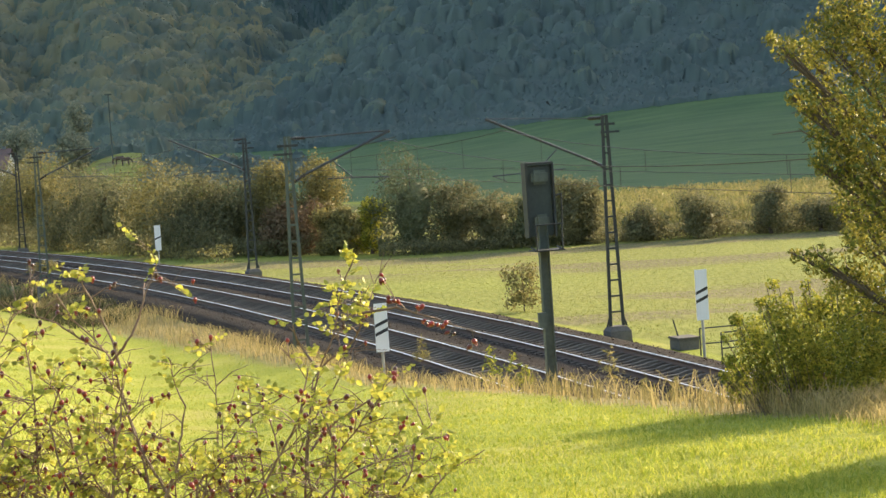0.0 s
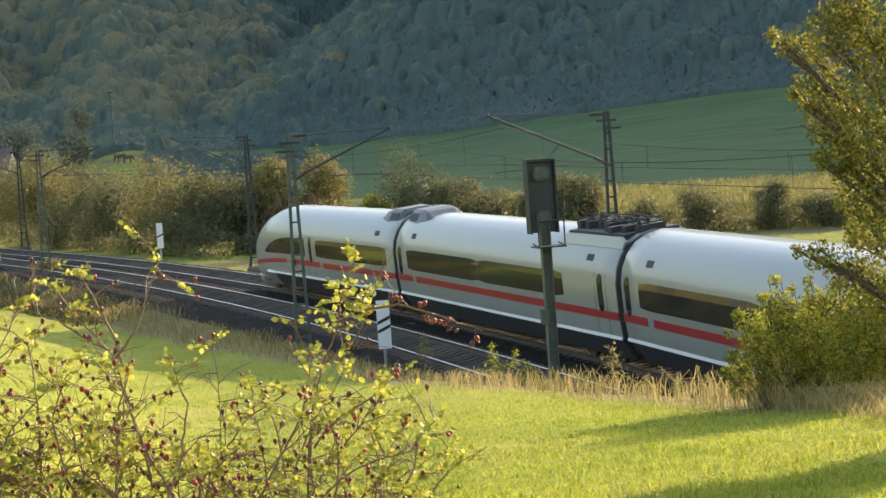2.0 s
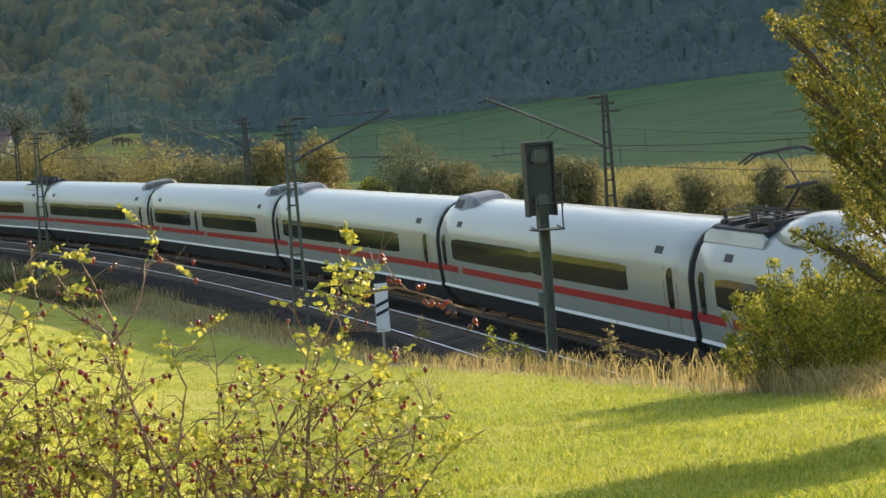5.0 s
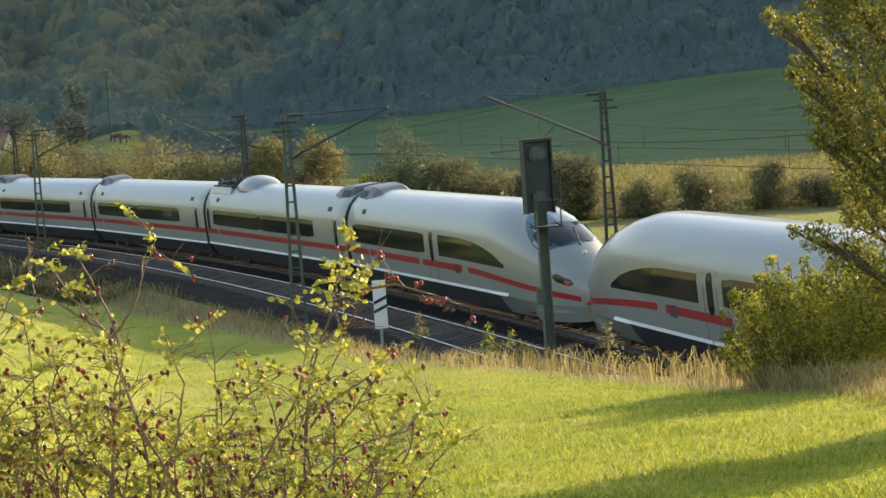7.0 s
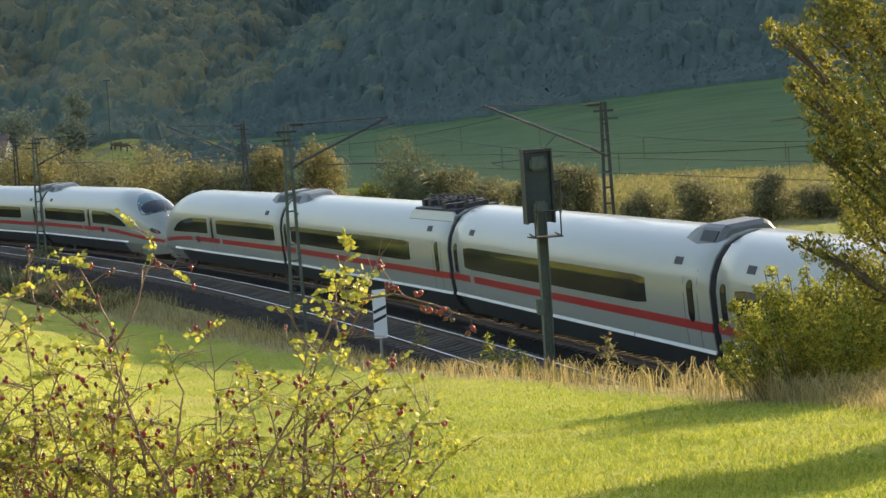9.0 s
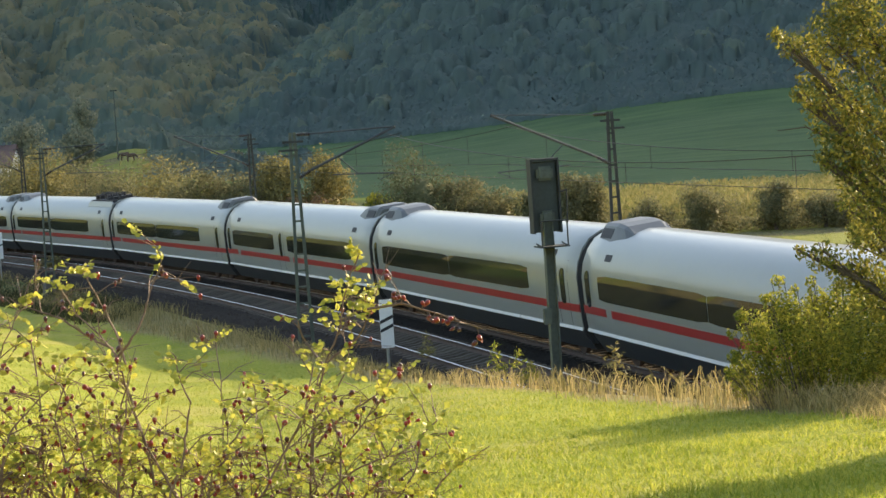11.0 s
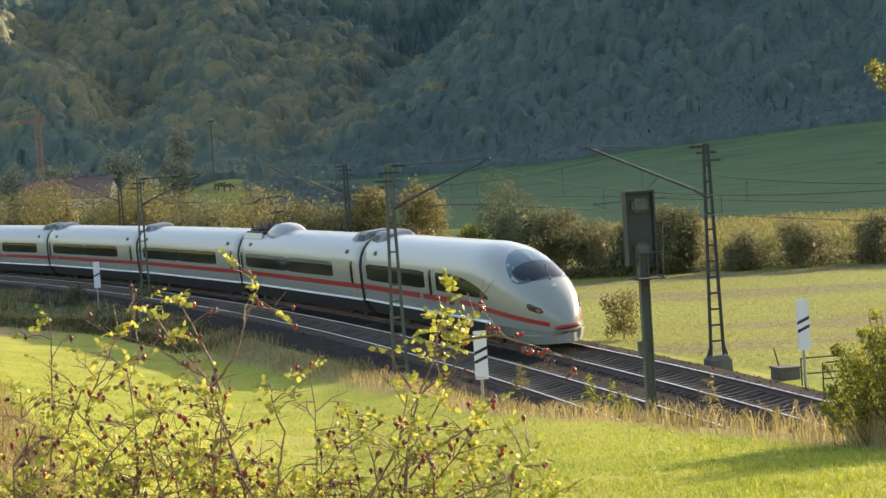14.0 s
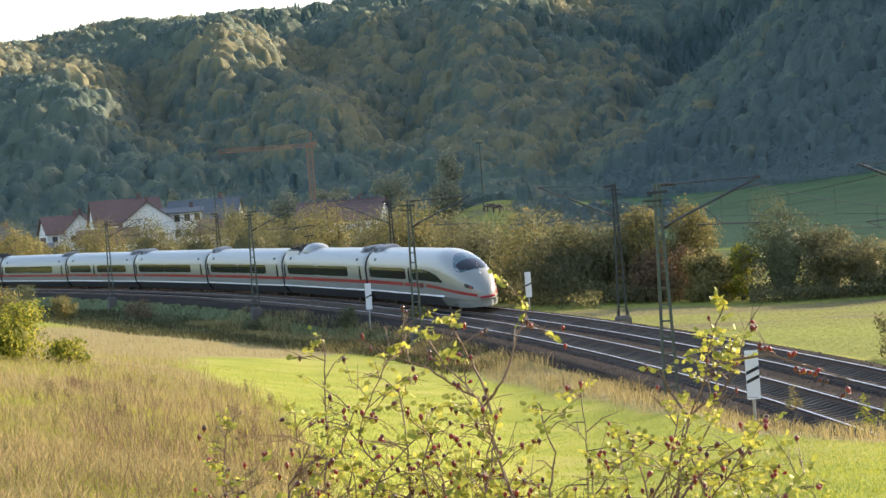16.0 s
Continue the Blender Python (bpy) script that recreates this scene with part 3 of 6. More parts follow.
def bracket_mesh(way, reach, top, zl):
    bm = bmesh.new()
    tip = Vector((reach, 0, top + (0.22 if way < 0 else 0.06)))
    rod(bm, (0.6 * way, 0, top), tip, 0.026 if way > 0 else 0.016, n=8)
    low = Vector((0.55 * way, 0, zl + 0.26))
    end = Vector((reach, 0, top + (0.20 if way < 0 else 0.04)))
    rod(bm, low, end, 0.045, n=8)
    bmesh.ops.create_uvsphere(bm, u_segments=8, v_segments=6, radius=0.06, matrix=Matrix.Translation(end))
    q = low + (end - low) * 0.32
    d = Vector((reach - 0.1 * way, 0, zl - 0.02))
    rod(bm, q, (q.x + (d.x - q.x) * 0.35, 0, zl + 0.04), 0.02, n=8)
    rod(bm, (q.x - 0.2 * way, 0, zl + 0.06), d, 0.022, n=8)
    rod(bm, d, (d.x - 0.5 * way, 0, zl - 0.22), 0.014, n=6)
    return bm


def sag_wire(name, a, b, r, sag, n=24, label="", parent=None):
    rings = []
    a, b = np.array(a), np.array(b)
    d = (b - a) / np.linalg.norm(b - a)
    side = np.cross(d, (0, 0, 1.0))
    for k in range(n + 1):
        u = k / n
        c = a + (b - a) * u - np.array([0, 0, sag * 4 * u * (1 - u)])
        rings.append([tuple(c + side * r * math.cos(q) + np.array([0, 0, r * math.sin(q)])) for q in (0.5, 2.6, 4.7)])
    return loft(rings)


MASTS_FAR = [-37.5, 13.5, 64.4, 116.0, 167.5, 219.0]
MASTS_NEAR = [-37.5, 13.8, 67.0, 116.0, 167.5, 219.0]
for s in MASTS_FAR[1:5]:
    mast(s, 3.6, -4.25)
for s in MASTS_NEAR[1:5]:
    mast(s, -half_d - 3.5, 3.5)
for row, lat in ((MASTS_FAR, 0.0), (MASTS_NEAR, -half_d)):
    for s0, s1 in zip(row, row[1:]):
        k = 0.25
        a, b = on_line(s0, lat + k), on_line(s1, lat - k)
        wires = thing("overhead_wire", Matrix(), "thin dark contact wire with its hangers", "wire", "overhead wires")
        part("catenary", sag_wire("", a + [0, 0, 6.95], b + [0, 0, 6.95], 0.012, 0.9), "copper", wires)
        part("contact_wire", sag_wire("", a + [0, 0, 5.62], b + [0, 0, 5.62], 0.011, 0.03), "copper", wires)
        for u in (0.1, 0.3, 0.5, 0.7, 0.9):
            p = a + (b - a) * u
            bm = bmesh.new()
            rod(bm, p + [0, 0, 5.6], p + [0, 0, 6.95 - 0.9 * 4 * u * (1 - u)], 0.007, n=4)
            part("hanger", bm, "copper", wires)
# ---------------------------------------------------------------- the train
PROFILE = [(0.0, 3.89), (0.45, 3.83), (0.85, 3.66), (1.13, 3.37), (1.33, 3.0), (1.435, 2.60), (1.462, 2.0), (1.47, 1.4), (1.45, 1.0), (1.42, SILL)]
P_Y, P_Z = np.array([p[0] for p in PROFILE]), np.array([p[1] for p in PROFILE])
UNIT, L_MID, L_END = 200.12, 24.775, 25.735
NOSE = 7.8                                      # length over which the head tapers


def half_width(z):
    return float(np.interp(z, P_Z[::-1], P_Y[::-1]))


def taper(x, nose):
    """Width factor, roof height and floor height of the shell at x; nose: where its tip is, or None."""
    if nose is None or x < nose - NOSE:
        return 1.0, 3.89, SILL
    u = min((x - nose + NOSE) / NOSE, 0.9995)
    return (1 - u ** 3.0) ** 0.5, 1.05 + 2.84 * (1 - u ** 1.9) ** 0.62, SILL - 0.25 * u ** 2


def skin(x, z, nose=None):
    """Half width of the shell at a height."""
    w, top, low = taper(x, nose)
    return half_width(SILL + (z - low) * (3.89 - SILL) / (top - low)) * w


def roof(x, y, nose=None):
    w, top, low = taper(x, nose)
    zp = float(np.interp(abs(y) / w, P_Y[:7], P_Z[:7]))
    return low + (zp - SILL) * (top - low) / (3.89 - SILL)


def shell(x0, x1, nose):
    xs = [x0, x0 + 0.05]
    if nose is None:
        xs += list(np.linspace(x0 + 1.2, x1 - 1.2, 8)) + [x1 - 0.05, x1]
    else:
        xs += list(np.linspace(x0 + 1.2, nose - NOSE, 6)) + [nose - NOSE + NOSE * (1 - (1 - k / 22) ** 1.8) for k in range(1, 23)]
    rings = []
    for i, x in enumerate(xs):
        w, top, low = taper(x, nose)
        k = 0.985 if i == 0 or (nose is None and i == len(xs) - 1) else 1.0
        half = [(y * w * k, low + (z - SILL) * (top - low) / (3.89 - SILL)) for y, z in PROFILE]
        rings.append([(x, y, z) for y, z in half] + [(x, -y, z) for y, z in reversed(half[1:])])
    return loft(rings)


def skirt(x0, x1, end, nose):
    rings = []
    for x in np.linspace(x0 + 0.15, x1 - (0.15 if end is None else 0.35), 26):
        w, _, low = taper(x, nose)
        half = [(1.405 * w, low + 0.02), (1.30 * w, low - 0.25), (1.05 * w, 0.32)]
        rings.append([(x, y, z) for y, z in half] + [(x, -y, z) for y, z in reversed(half)])
    return loft(rings)


def panel(x0, x1, low0, top0, low1, top1, side, nose=None, off=0.01, nx=10, nz=4, round_end=0.0, flare=0.0):
    """A thin curved plate on the shell between two ends of given heights."""
    bm = bmesh.new()
    grids = []
    for o in (off, off - 0.03):
        g = []
        for i in range(nx + 1):
            a = i / nx
            x = x0 + (x1 - x0) * a
            lo, hi = low0 + (low1 - low0) * a, top0 + (top1 - top0) * a
            if round_end:
                e = min(a, 1 - a) * abs(x1 - x0)
                k = math.sqrt(max(0.03, 1 - (1 - min(1, e / round_end)) ** 2))
                mid = (lo + hi) / 2
                r = min(round_end, (hi - lo) / 2)
                lo, hi = lo + r * (1 - k), hi - r * (1 - k)
            g.append([bm.verts.new((x, side * (skin(x, lo + (hi - lo) * j / nz, nose) + o + flare * (1 - j / nz)), lo + (hi - lo) * j / nz)) for j in range(nz + 1)])
        grids.append(g)
    f, b = grids
    for i in range(nx):
        for j in range(nz):
            bm.faces.new((f[i][j], f[i + 1][j], f[i + 1][j + 1], f[i][j + 1]))
            bm.faces.new((b[i][j], b[i][j + 1], b[i + 1][j + 1], b[i + 1][j]))
        bm.faces.new((f[i][0], b[i][0], b[i + 1][0], f[i + 1][0]))
        bm.faces.new((f[i][nz], f[i + 1][nz], b[i + 1][nz], b[i][nz]))
    for i in (0, nx):
        for j in range(nz):
            bm.faces.new((f[i][j], f[i][j + 1], b[i][j + 1], b[i][j]))
    bmesh.ops.recalc_face_normals(bm, faces=bm.faces)
    return bm


def fairing(parent, x_gap, way):
    """A low wedge on the roof by the gangway, with a dark grille at its steep end."""
    rings = []
    for d, h, w in ((0.30, 0.14, 0.50), (0.50, 0.25, 0.58), (1.7, 0.25, 0.60), (2.3, 0.18, 0.58), (3.0, -0.04, 0.50)):
        x = x_gap + way * d
        r = 3.82
        rings.append([(x, -w - 0.32, r - 0.24), (x, -w - 0.04, r + h * 0.7), (x, -w * 0.85, r + h), (x, w * 0.85, r + h), (x, w + 0.04, r + h * 0.7), (x, w + 0.32, r - 0.24)])
    f = part("roof_fairing", loft(rings), "fairing", parent, "grey roof fairing by the gangway")
    for side in (-1, 1):
        bm = bmesh.new()
        xs = (x_gap + way * 0.6, x_gap + way * 1.6)
        v = [bm.verts.new((x, side * (y + 0.015), z + 0.01)) for x, y, z in ((xs[0], 0.84, 3.68), (xs[1], 0.84, 3.68), (xs[1], 0.67, 3.93), (xs[0], 0.67, 3.93))]
        v2 = [bm.verts.new((p.co.x, p.co.y - side * 0.05, p.co.z - 0.02)) for p in v]
        bm.faces.new(v), bm.faces.new(list(reversed(v2)))
        for i in range(4):
            bm.faces.new((v[i], v2[i], v2[(i + 1) % 4], v[(i + 1) % 4]))
        bmesh.ops.recalc_face_normals(bm, faces=bm.faces)
        part("grille", bm, "train_dark", f)


def bogie(x, parent):
    bm = bmesh.new()
    for y in (-1.0, 1.0):
        box(bm, x - 1.7, x + 1.7, y - 0.09, y + 0.09, 0.42, 0.66, bevel=0.03)
    box(bm, x - 0.35, x + 0.35, -1.0, 1.0, 0.45, 0.68, bevel=0.03)
    b = part("bogie", bm, "train_dark", parent)
    for dx in (-1.25, 1.25):
        bm = bmesh.new()
        for y in (-0.75, 0.75):
            rod(bm, (x + dx, y - 0.07, 0.46), (x + dx, y + 0.07, 0.46), 0.46, n=24)
        rod(bm, (x + dx, -0.75, 0.46), (x + dx, 0.75, 0.46), 0.09, n=10)
        part("wheelset", bm, "rail", b)


def pantograph(parent, x):
    bm = bmesh.new()
    rod(bm, (x + 0.9, 0, 4.12), (x - 0.55, 0, 4.85), 0.04)
    rod(bm, (x - 0.55, 0, 4.85), (x + 0.7, 0, 5.62), 0.024)
    rod(bm, (x - 0.50, 0.35, 4.83), (x + 0.62, 0.45, 5.60), 0.009)
    rod(bm, (x - 0.50, -0.35, 4.83), (x + 0.62, -0.45, 5.60), 0.009)
    rod(bm, (x - 0.55, -0.4, 4.85), (x - 0.55, 0.4, 4.85), 0.045)
    box(bm, x + 0.4, x + 1.3, -0.5, 0.5, 3.95, 4.1, bevel=0.03)
    p = part("pantograph", bm, "train_dark", parent, "raised black pantograph")
    for dx in (0.45, 0.85):
        bm = bmesh.new()
        box(bm, x + dx - 0.03, x + dx + 0.03, -0.6, 0.6, 5.63, 5.68, bevel=0.01)
        for k in (-1, 1):
            rod(bm, (x + dx, k * 0.6, 5.65), (x + dx, k * 0.95, 5.47), 0.025)
        part("contact_strip", bm, "train_dark", p)


def roof_gear(parent, x0, x1, seed):
    """Open bay with insulators, switch boxes and busbars between white cheeks."""
    rng = random.Random(seed)
    for side in (-1, 1):
        bm = loft([[(x, side * 0.99, 3.45), (x, side * 1.04, 3.50), (x, side * (0.91 + 0.3 * k), 3.80 - k), (x, side * 0.85, 3.80 - k), (x, side * 0.80, 3.6)]
                   for x, k in ((x0, 0.12), (x0 + 0.3, 0.0), (x1 - 0.3, 0.0), (x1, 0.12))])
        part("bay_cheek", bm, "train_white", parent)
    bm = bmesh.new()
    box(bm, min(x0, x1) + 0.25, max(x0, x1) - 0.25, -0.84, 0.84, 3.6, 3.86, bevel=0.03)
    part("bay_floor", bm, "train_dark", parent)
    n = int(abs(x1 - x0) / 0.62)
    for i in range(n):
        x = x0 + (x1 - x0) * (i + 0.5) / n
        bm = bmesh.new()
        w = rng.uniform(0.3, 0.75)
        box(bm, x - 0.2, x + 0.2, -w, w, 3.80, rng.uniform(3.95, 4.1), bevel=0.03)
        for k in range(rng.randint(1, 3)):
            y = rng.uniform(-w, w) * 0.8
            for j in range(4):
                rod(bm, (x + 0.1, y, 3.95 + j * 0.06), (x + 0.1, y, 3.99 + j * 0.06), 0.07, n=8)
            rod(bm, (x + 0.1, y, 3.9), (x + 0.1, y, 4.2), 0.03, n=6)
        part("roof_switch", bm, "train_dark", parent)
    bm = bmesh.new()
    for y in (-0.35, 0.1, 0.45):
        rod(bm, (x0 + 0.2, y, 4.18), (x1 - 0.2, y, 4.18 + rng.uniform(-0.05, 0.05)), 0.018, n=6)
    part("busbar", bm, "train_dark", parent)


def hump(parent, x0, x1):
    rings = []
    for k in range(13):
        a = k / 12
        h = 0.46 * math.sin(math.pi * min(1, a * 1.0)) ** 0.6 if 0 < a < 1 else 0.0
        w = 0.62 + 0.33 * math.sin(math.pi * a)
        x = x0 + (x1 - x0) * a
        rings.append([(x, w * math.cos(q), 3.66 + (0.15 + h) * math.sin(q)) for q in np.linspace(0, math.pi, 13)])
    part("roof_dome", loft(rings), "train_white", parent, smooth_by=50)


def train_car(kind, label, front_fair=False, rear_fair=False, gear=None, dome=None, panto=None, seed=0):
    """kind: head (nose at +x), saloon or bistro. The origin is on the rails below the middle of the car's length."""
    length = L_END if kind == "head" else L_MID
    x0, x1 = -length / 2 + 0.3, length / 2 - (0.3 if kind != "head" else 0.15)
    nose = x1 if kind == "head" else None
    car = thing("train_car", Matrix(), label, "train car", "cars of the coupled train")
    part("body", shell(x0, x1, nose), "train_white", car, smooth_by=32)
    # skirts coloured dark for the shade under the body; the front one stays white
    if nose is None:
        part("skirt", skirt(x0, x1, None, None), "train_grey", car, smooth_by=30)
    else:
        part("skirt", skirt(x0, x1 - 6.0, None, nose), "train_grey", car, smooth_by=30)
        part("front_skirt", skirt(x1 - 6.3, x1 - 0.1, nose, nose), "train_white", car, smooth_by=30)
    f = length / 2                              # windows are given from the front end (+x)
    for side in (1, -1):
        def win(a, b, lo=WIN_LO, hi=WIN_HI):
            part("window", panel(f - a, f - b, lo, hi, lo, hi, side, nose, 0.012, 12, 4, 0.06), "train_glass", car, "dark tinted window band")

        def slot(a, lo=WIN_LO - 0.25, hi=WIN_HI + 0.08):
            part("door_window", panel(f - a - 0.21, f - a + 0.21, lo, hi, lo, hi, side, nose, 0.014, 8, 5, 0.2), "train_glass", car)

        def door(a):
            for k in (-0.48, 0.48):
                part("door_seam", panel(f - a + k - 0.012, f - a + k + 0.012, SILL + 0.12, 3.05, SILL + 0.12, 3.05, side, nose, 0.006, 1, 6), "train_grey", car)

        def stripe(a, b):
            part("red_stripe", panel(f - a, f - b, RED_LO, RED_HI, RED_LO, RED_HI, side, nose, 0.006, 12, 2), "train_red", car)

        # pale flared strip added for the sky's glint on the lower edge
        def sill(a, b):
            part("sill", panel(f - a, f - b, SILL - 0.01, SILL + 0.08, SILL - 0.01, SILL + 0.08, side, nose, 0.005, 8, 1, flare=0.06), "train_ledge_glint", car)
        if kind == "head":
            k = length
            win(14.3, k - 1.2), slot(13.4), door(13.4)
            tops = [WIN_HI, WIN_HI - 0.01, WIN_HI - 0.07, WIN_HI - 0.2, WIN_HI - 0.4, WIN_LO + 0.02]
            edge = [12.5, 9.8, 8.6, 7.4, 6.3, 5.3]
            for i in range(5):
                part("cab_window", panel(f - edge[i], f - edge[i + 1] + 0.004, WIN_LO - 0.015 * i, tops[i], WIN_LO - 0.015 * (i + 1), tops[i + 1], side, nose, 0.012, 6, 4), "train_glass", car)
            stripe(k - 0.25, k - 10.5), stripe(k - 11.0, 9.9)
            zs = [((RED_LO + RED_HI) / 2) - 0.62 * min(1, max(0, (i / 12) ** 1.4)) for i in range(13)]
            xs = [f - 9.2 + (9.2 - 0.62) * (1 - (1 - i / 12) ** 1.3) for i in range(13)]
            for i in range(12):
                h = 0.10 - 0.02 * i / 12
                part("red_stripe", panel(xs[i], xs[i + 1] + 0.003, zs[i] - h, zs[i] + h, zs[i + 1] - h, zs[i + 1] + h, side, nose, 0.007, 3, 2), "train_red", car)
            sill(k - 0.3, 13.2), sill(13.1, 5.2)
            part("headlamp", panel(f - 1.75, f - 0.85, 1.62, 1.88, 1.42, 1.60, side, nose, 0.012, 6, 3, 0.1), "train_glass", car, "slanted dark headlamp")
            part("tail_lamp", panel(f - 1.2, f - 0.95, 1.52, 1.66, 1.47, 1.58, side, nose, 0.018, 3, 3, 0.05), "train_red", car, "red tail lamp lens")
            part("letter_mark", panel(f - 10.75, f - 10.2, RED_LO - 0.08, RED_HI + 0.02, RED_LO - 0.08, RED_HI + 0.02, side, nose, 0.006, 3, 2), "train_grey", car, "pale grey mark beside the stripe")
        elif kind == "saloon":
            win(1.9, 11.0), win(11.06, 19.9), slot(0.85), slot(23.2), door(23.2)
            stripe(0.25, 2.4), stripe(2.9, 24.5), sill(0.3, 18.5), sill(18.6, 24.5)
        else:
            win(1.7, 9.5), slot(10.7), door(10.7), win(11.9, 21.9), slot(0.85)
            stripe(0.25, 2.4), stripe(2.9, 12.0), stripe(12.6, 24.5), sill(0.3, 14.0), sill(14.1, 24.5)
        for a in ((2.6, length - 2.6) if kind != "head" else (length - 2.6,)):
            part("roof_hatch", panel(f - a - 0.28, f - a + 0.28, 3.12, 3.30, 3.12, 3.30, side, nose, 0.012, 4, 2), "train_dark", car)
    for way, x in (((-1, x0),) if kind == "head" else ((-1, x0), (1, x1))):
        rings = []
        for k, e in ((-0.02, 0.955), (0.06, 0.985), (0.12, 0.955), (0.18, 0.985), (0.24, 0.955), (0.30, 0.985)):
            rings.append([(x + way * k, y * e, 0.6 + (z - 0.6) * (0.985 if e > 0.95 else 0.97)) for y, z in
                          [(y, z) for y, z in PROFILE] + [(1.25, 0.55)]] + [(x + way * k, -y * e, 0.6 + (z - 0.6) * (0.985 if e > 0.95 else 0.97)) for y, z in
                          reversed([(y, z) for y, z in PROFILE[1:]] + [(1.25, 0.55)])])
        part("gangway_bellows", loft(rings), "rubber", car, "black rubber gangway ring")
    if front_fair:
        fairing(car, x1, -1)
    if rear_fair:
        fairing(car, x0, 1)
    if gear:
        roof_gear(car, gear[0], gear[1], seed)
    if dome:
        hump(car, *dome)
    if panto is not None:
        pantograph(car, panto)
    for x in ((-8.7, 8.7) if kind != "head" else (-9.1, 7.6)):
        bogie(x, car)
    bm = bmesh.new()
    box(bm, x0 + 0.6, x1 - (0.6 if kind != "head" else 3.4), -1.1, 1.1, 0.5, SILL, bevel=0.05)
    part("underframe", bm, "train_dark", car)
    if kind == "head":
        bm = bmesh.new()                        # windscreen
        rows = []
        for k in range(7):
            r = k / 6
            ring = []
            for q in np.linspace(0, 2 * math.pi, 33)[:-1]:
                x = nose - 3.15 + 1.62 * r * math.cos(q) * (1 - 0.12 * math.cos(q))
                y = 1.03 * r * math.sin(q) * (1 + 0.12 * math.cos(q))
                ring.append(bm.verts.new((x, y, roof(x, y, nose) + 0.015)))
            rows.append(ring)
        for a, b in zip(rows, rows[1:]):
            for i in range(32):
                bm.faces.new((a[i], b[i], b[(i + 1) % 32], a[(i + 1) % 32]))
        bmesh.ops.remove_doubles(bm, verts=bm.verts, dist=1e-4)
        bmesh.ops.recalc_face_normals(bm, faces=bm.faces)
        glass = part("windscreen", bm, "screen_glass", car, "curved dark windscreen", smooth_by=60)
        bm = bmesh.new()                        # the clear lower pane below the tinted visor strip
        grid = []
        for k in range(9):
            dx = -0.15 + 1.45 * k / 8
            half = 1.03 * math.sqrt(max(0.02, 1 - (dx / 1.46) ** 2)) * 0.88 * (1 + 0.08 * dx)
            grid.append([bm.verts.new((nose - 3.15 + dx, half * (j / 6 - 1), roof(nose - 3.15 + dx, half * (j / 6 - 1), nose) + 0.024)) for j in range(13)])
        for a, b in zip(grid, grid[1:]):
            for j in range(12):
                bm.faces.new((a[j], b[j], b[j + 1], a[j + 1]))
        bmesh.ops.recalc_face_normals(bm, faces=bm.faces)
        part("lower_pane", bm, "train_glass", glass, "dark lower windscreen pane", smooth_by=60)
        bm = bmesh.new()
        rod(bm, (nose - 1.6, 0.05, roof(nose - 1.6, 0.05, nose) + 0.03), (nose - 2.7, 0.3, roof(nose - 2.7, 0.3, nose) + 0.04), 0.025)
        part("wiper", bm, "train_dark", glass)
        bm = bmesh.new()
        bmesh.ops.create_uvsphere(bm, u_segments=20, v_segments=12, radius=1, matrix=Matrix.Translation((nose - 0.30, 0, 0.90)) @ Matrix.Diagonal((0.40, 0.55, 0.11, 1)))
        part("coupler_hatch", bm, "train_red", car, "red coupler cover", smooth_by=60)
        bm = bmesh.new()
        rings = [[(nose - x, y * k, z) for y, z in ((0, 0.30), (0.9, 0.30), (1.0, 0.62), (0, 0.7), (-1.0, 0.62), (-0.9, 0.30))] for x, k in ((3.2, 1.25), (1.4, 1.0), (0.6, 0.6), (0.25, 0.2))]
        part("obstacle_guard", loft(rings), "train_white", car, smooth_by=30)
        bm = bmesh.new()
        bmesh.ops.create_uvsphere(bm, u_segments=12, v_segments=8, radius=0.09, matrix=Matrix.Translation((nose - 1.25, 0, roof(nose - 1.25, 0, nose) + 0.0)))
        part("top_lamp", bm, "lamp_lens", car)
    return car


def build_unit():
    half = L_MID / 2
    return [
        train_car("head", "white high-speed train end car with red stripe and rounded nose", rear_fair=True),
        train_car("saloon", "white train car with open roof equipment bay", front_fair=True, gear=(-half + 0.3, -half + 5.6), seed=3),
        train_car("saloon", "white train car with long dark windows and red stripe", rear_fair=True),
        train_car("bistro", "white train car with door between two window bands", rear_fair=True),
        train_car("saloon", "white train car with long dark windows and red stripe", front_fair=True),
        train_car("saloon", "white train car with long dark windows and red stripe", front_fair=True),
        train_car("saloon", "white train car with raised pantograph and roof dome", rear_fair=True, gear=(half - 4.6, half - 0.3), dome=(half - 8.4, half - 4.3), panto=half - 4.4, seed=5),
        train_car("head", "white high-speed train end car with red stripe and rounded nose", rear_fair=True),
    ]


train = build_unit()
train = train + [copy_thing(c, Matrix()) for c in train]
# distance of each car's middle behind the leading nose, and whether it faces backwards
CAR_BACK = []
for u in range(2):
    b = u * UNIT
    CAR_BACK.append((b + L_END / 2, False))
    CAR_BACK += [(b + L_END + (i + 0.5) * L_MID, False) for i in range(6)]
    CAR_BACK.append((b + UNIT - L_END / 2, True))


def nose_at(t):
    """Way of the leading nose along the line."""
    return float(np.interp(t, NOSE_T, NOSE_S))


def car_pose(back, turned, t):
    s = nose_at(t) - back
    a, b = on_line(s - 8.7), on_line(s + 8.7)
    m = (a + b) / 2
    rz = math.degrees(math.atan2(b[1] - a[1], b[0] - a[0]))
    lean = math.degrees(math.asin(CANT / 1.5))
    return pose(m[0], m[1], m[2], lean if turned else -lean, 0, rz + (180 if turned else 0))


def motions():
    for (back, turned), car in zip(CAR_BACK, train):
        walk(car, [(k * 0.5, car_pose(back, turned, k * 0.5)) for k in range(33)])


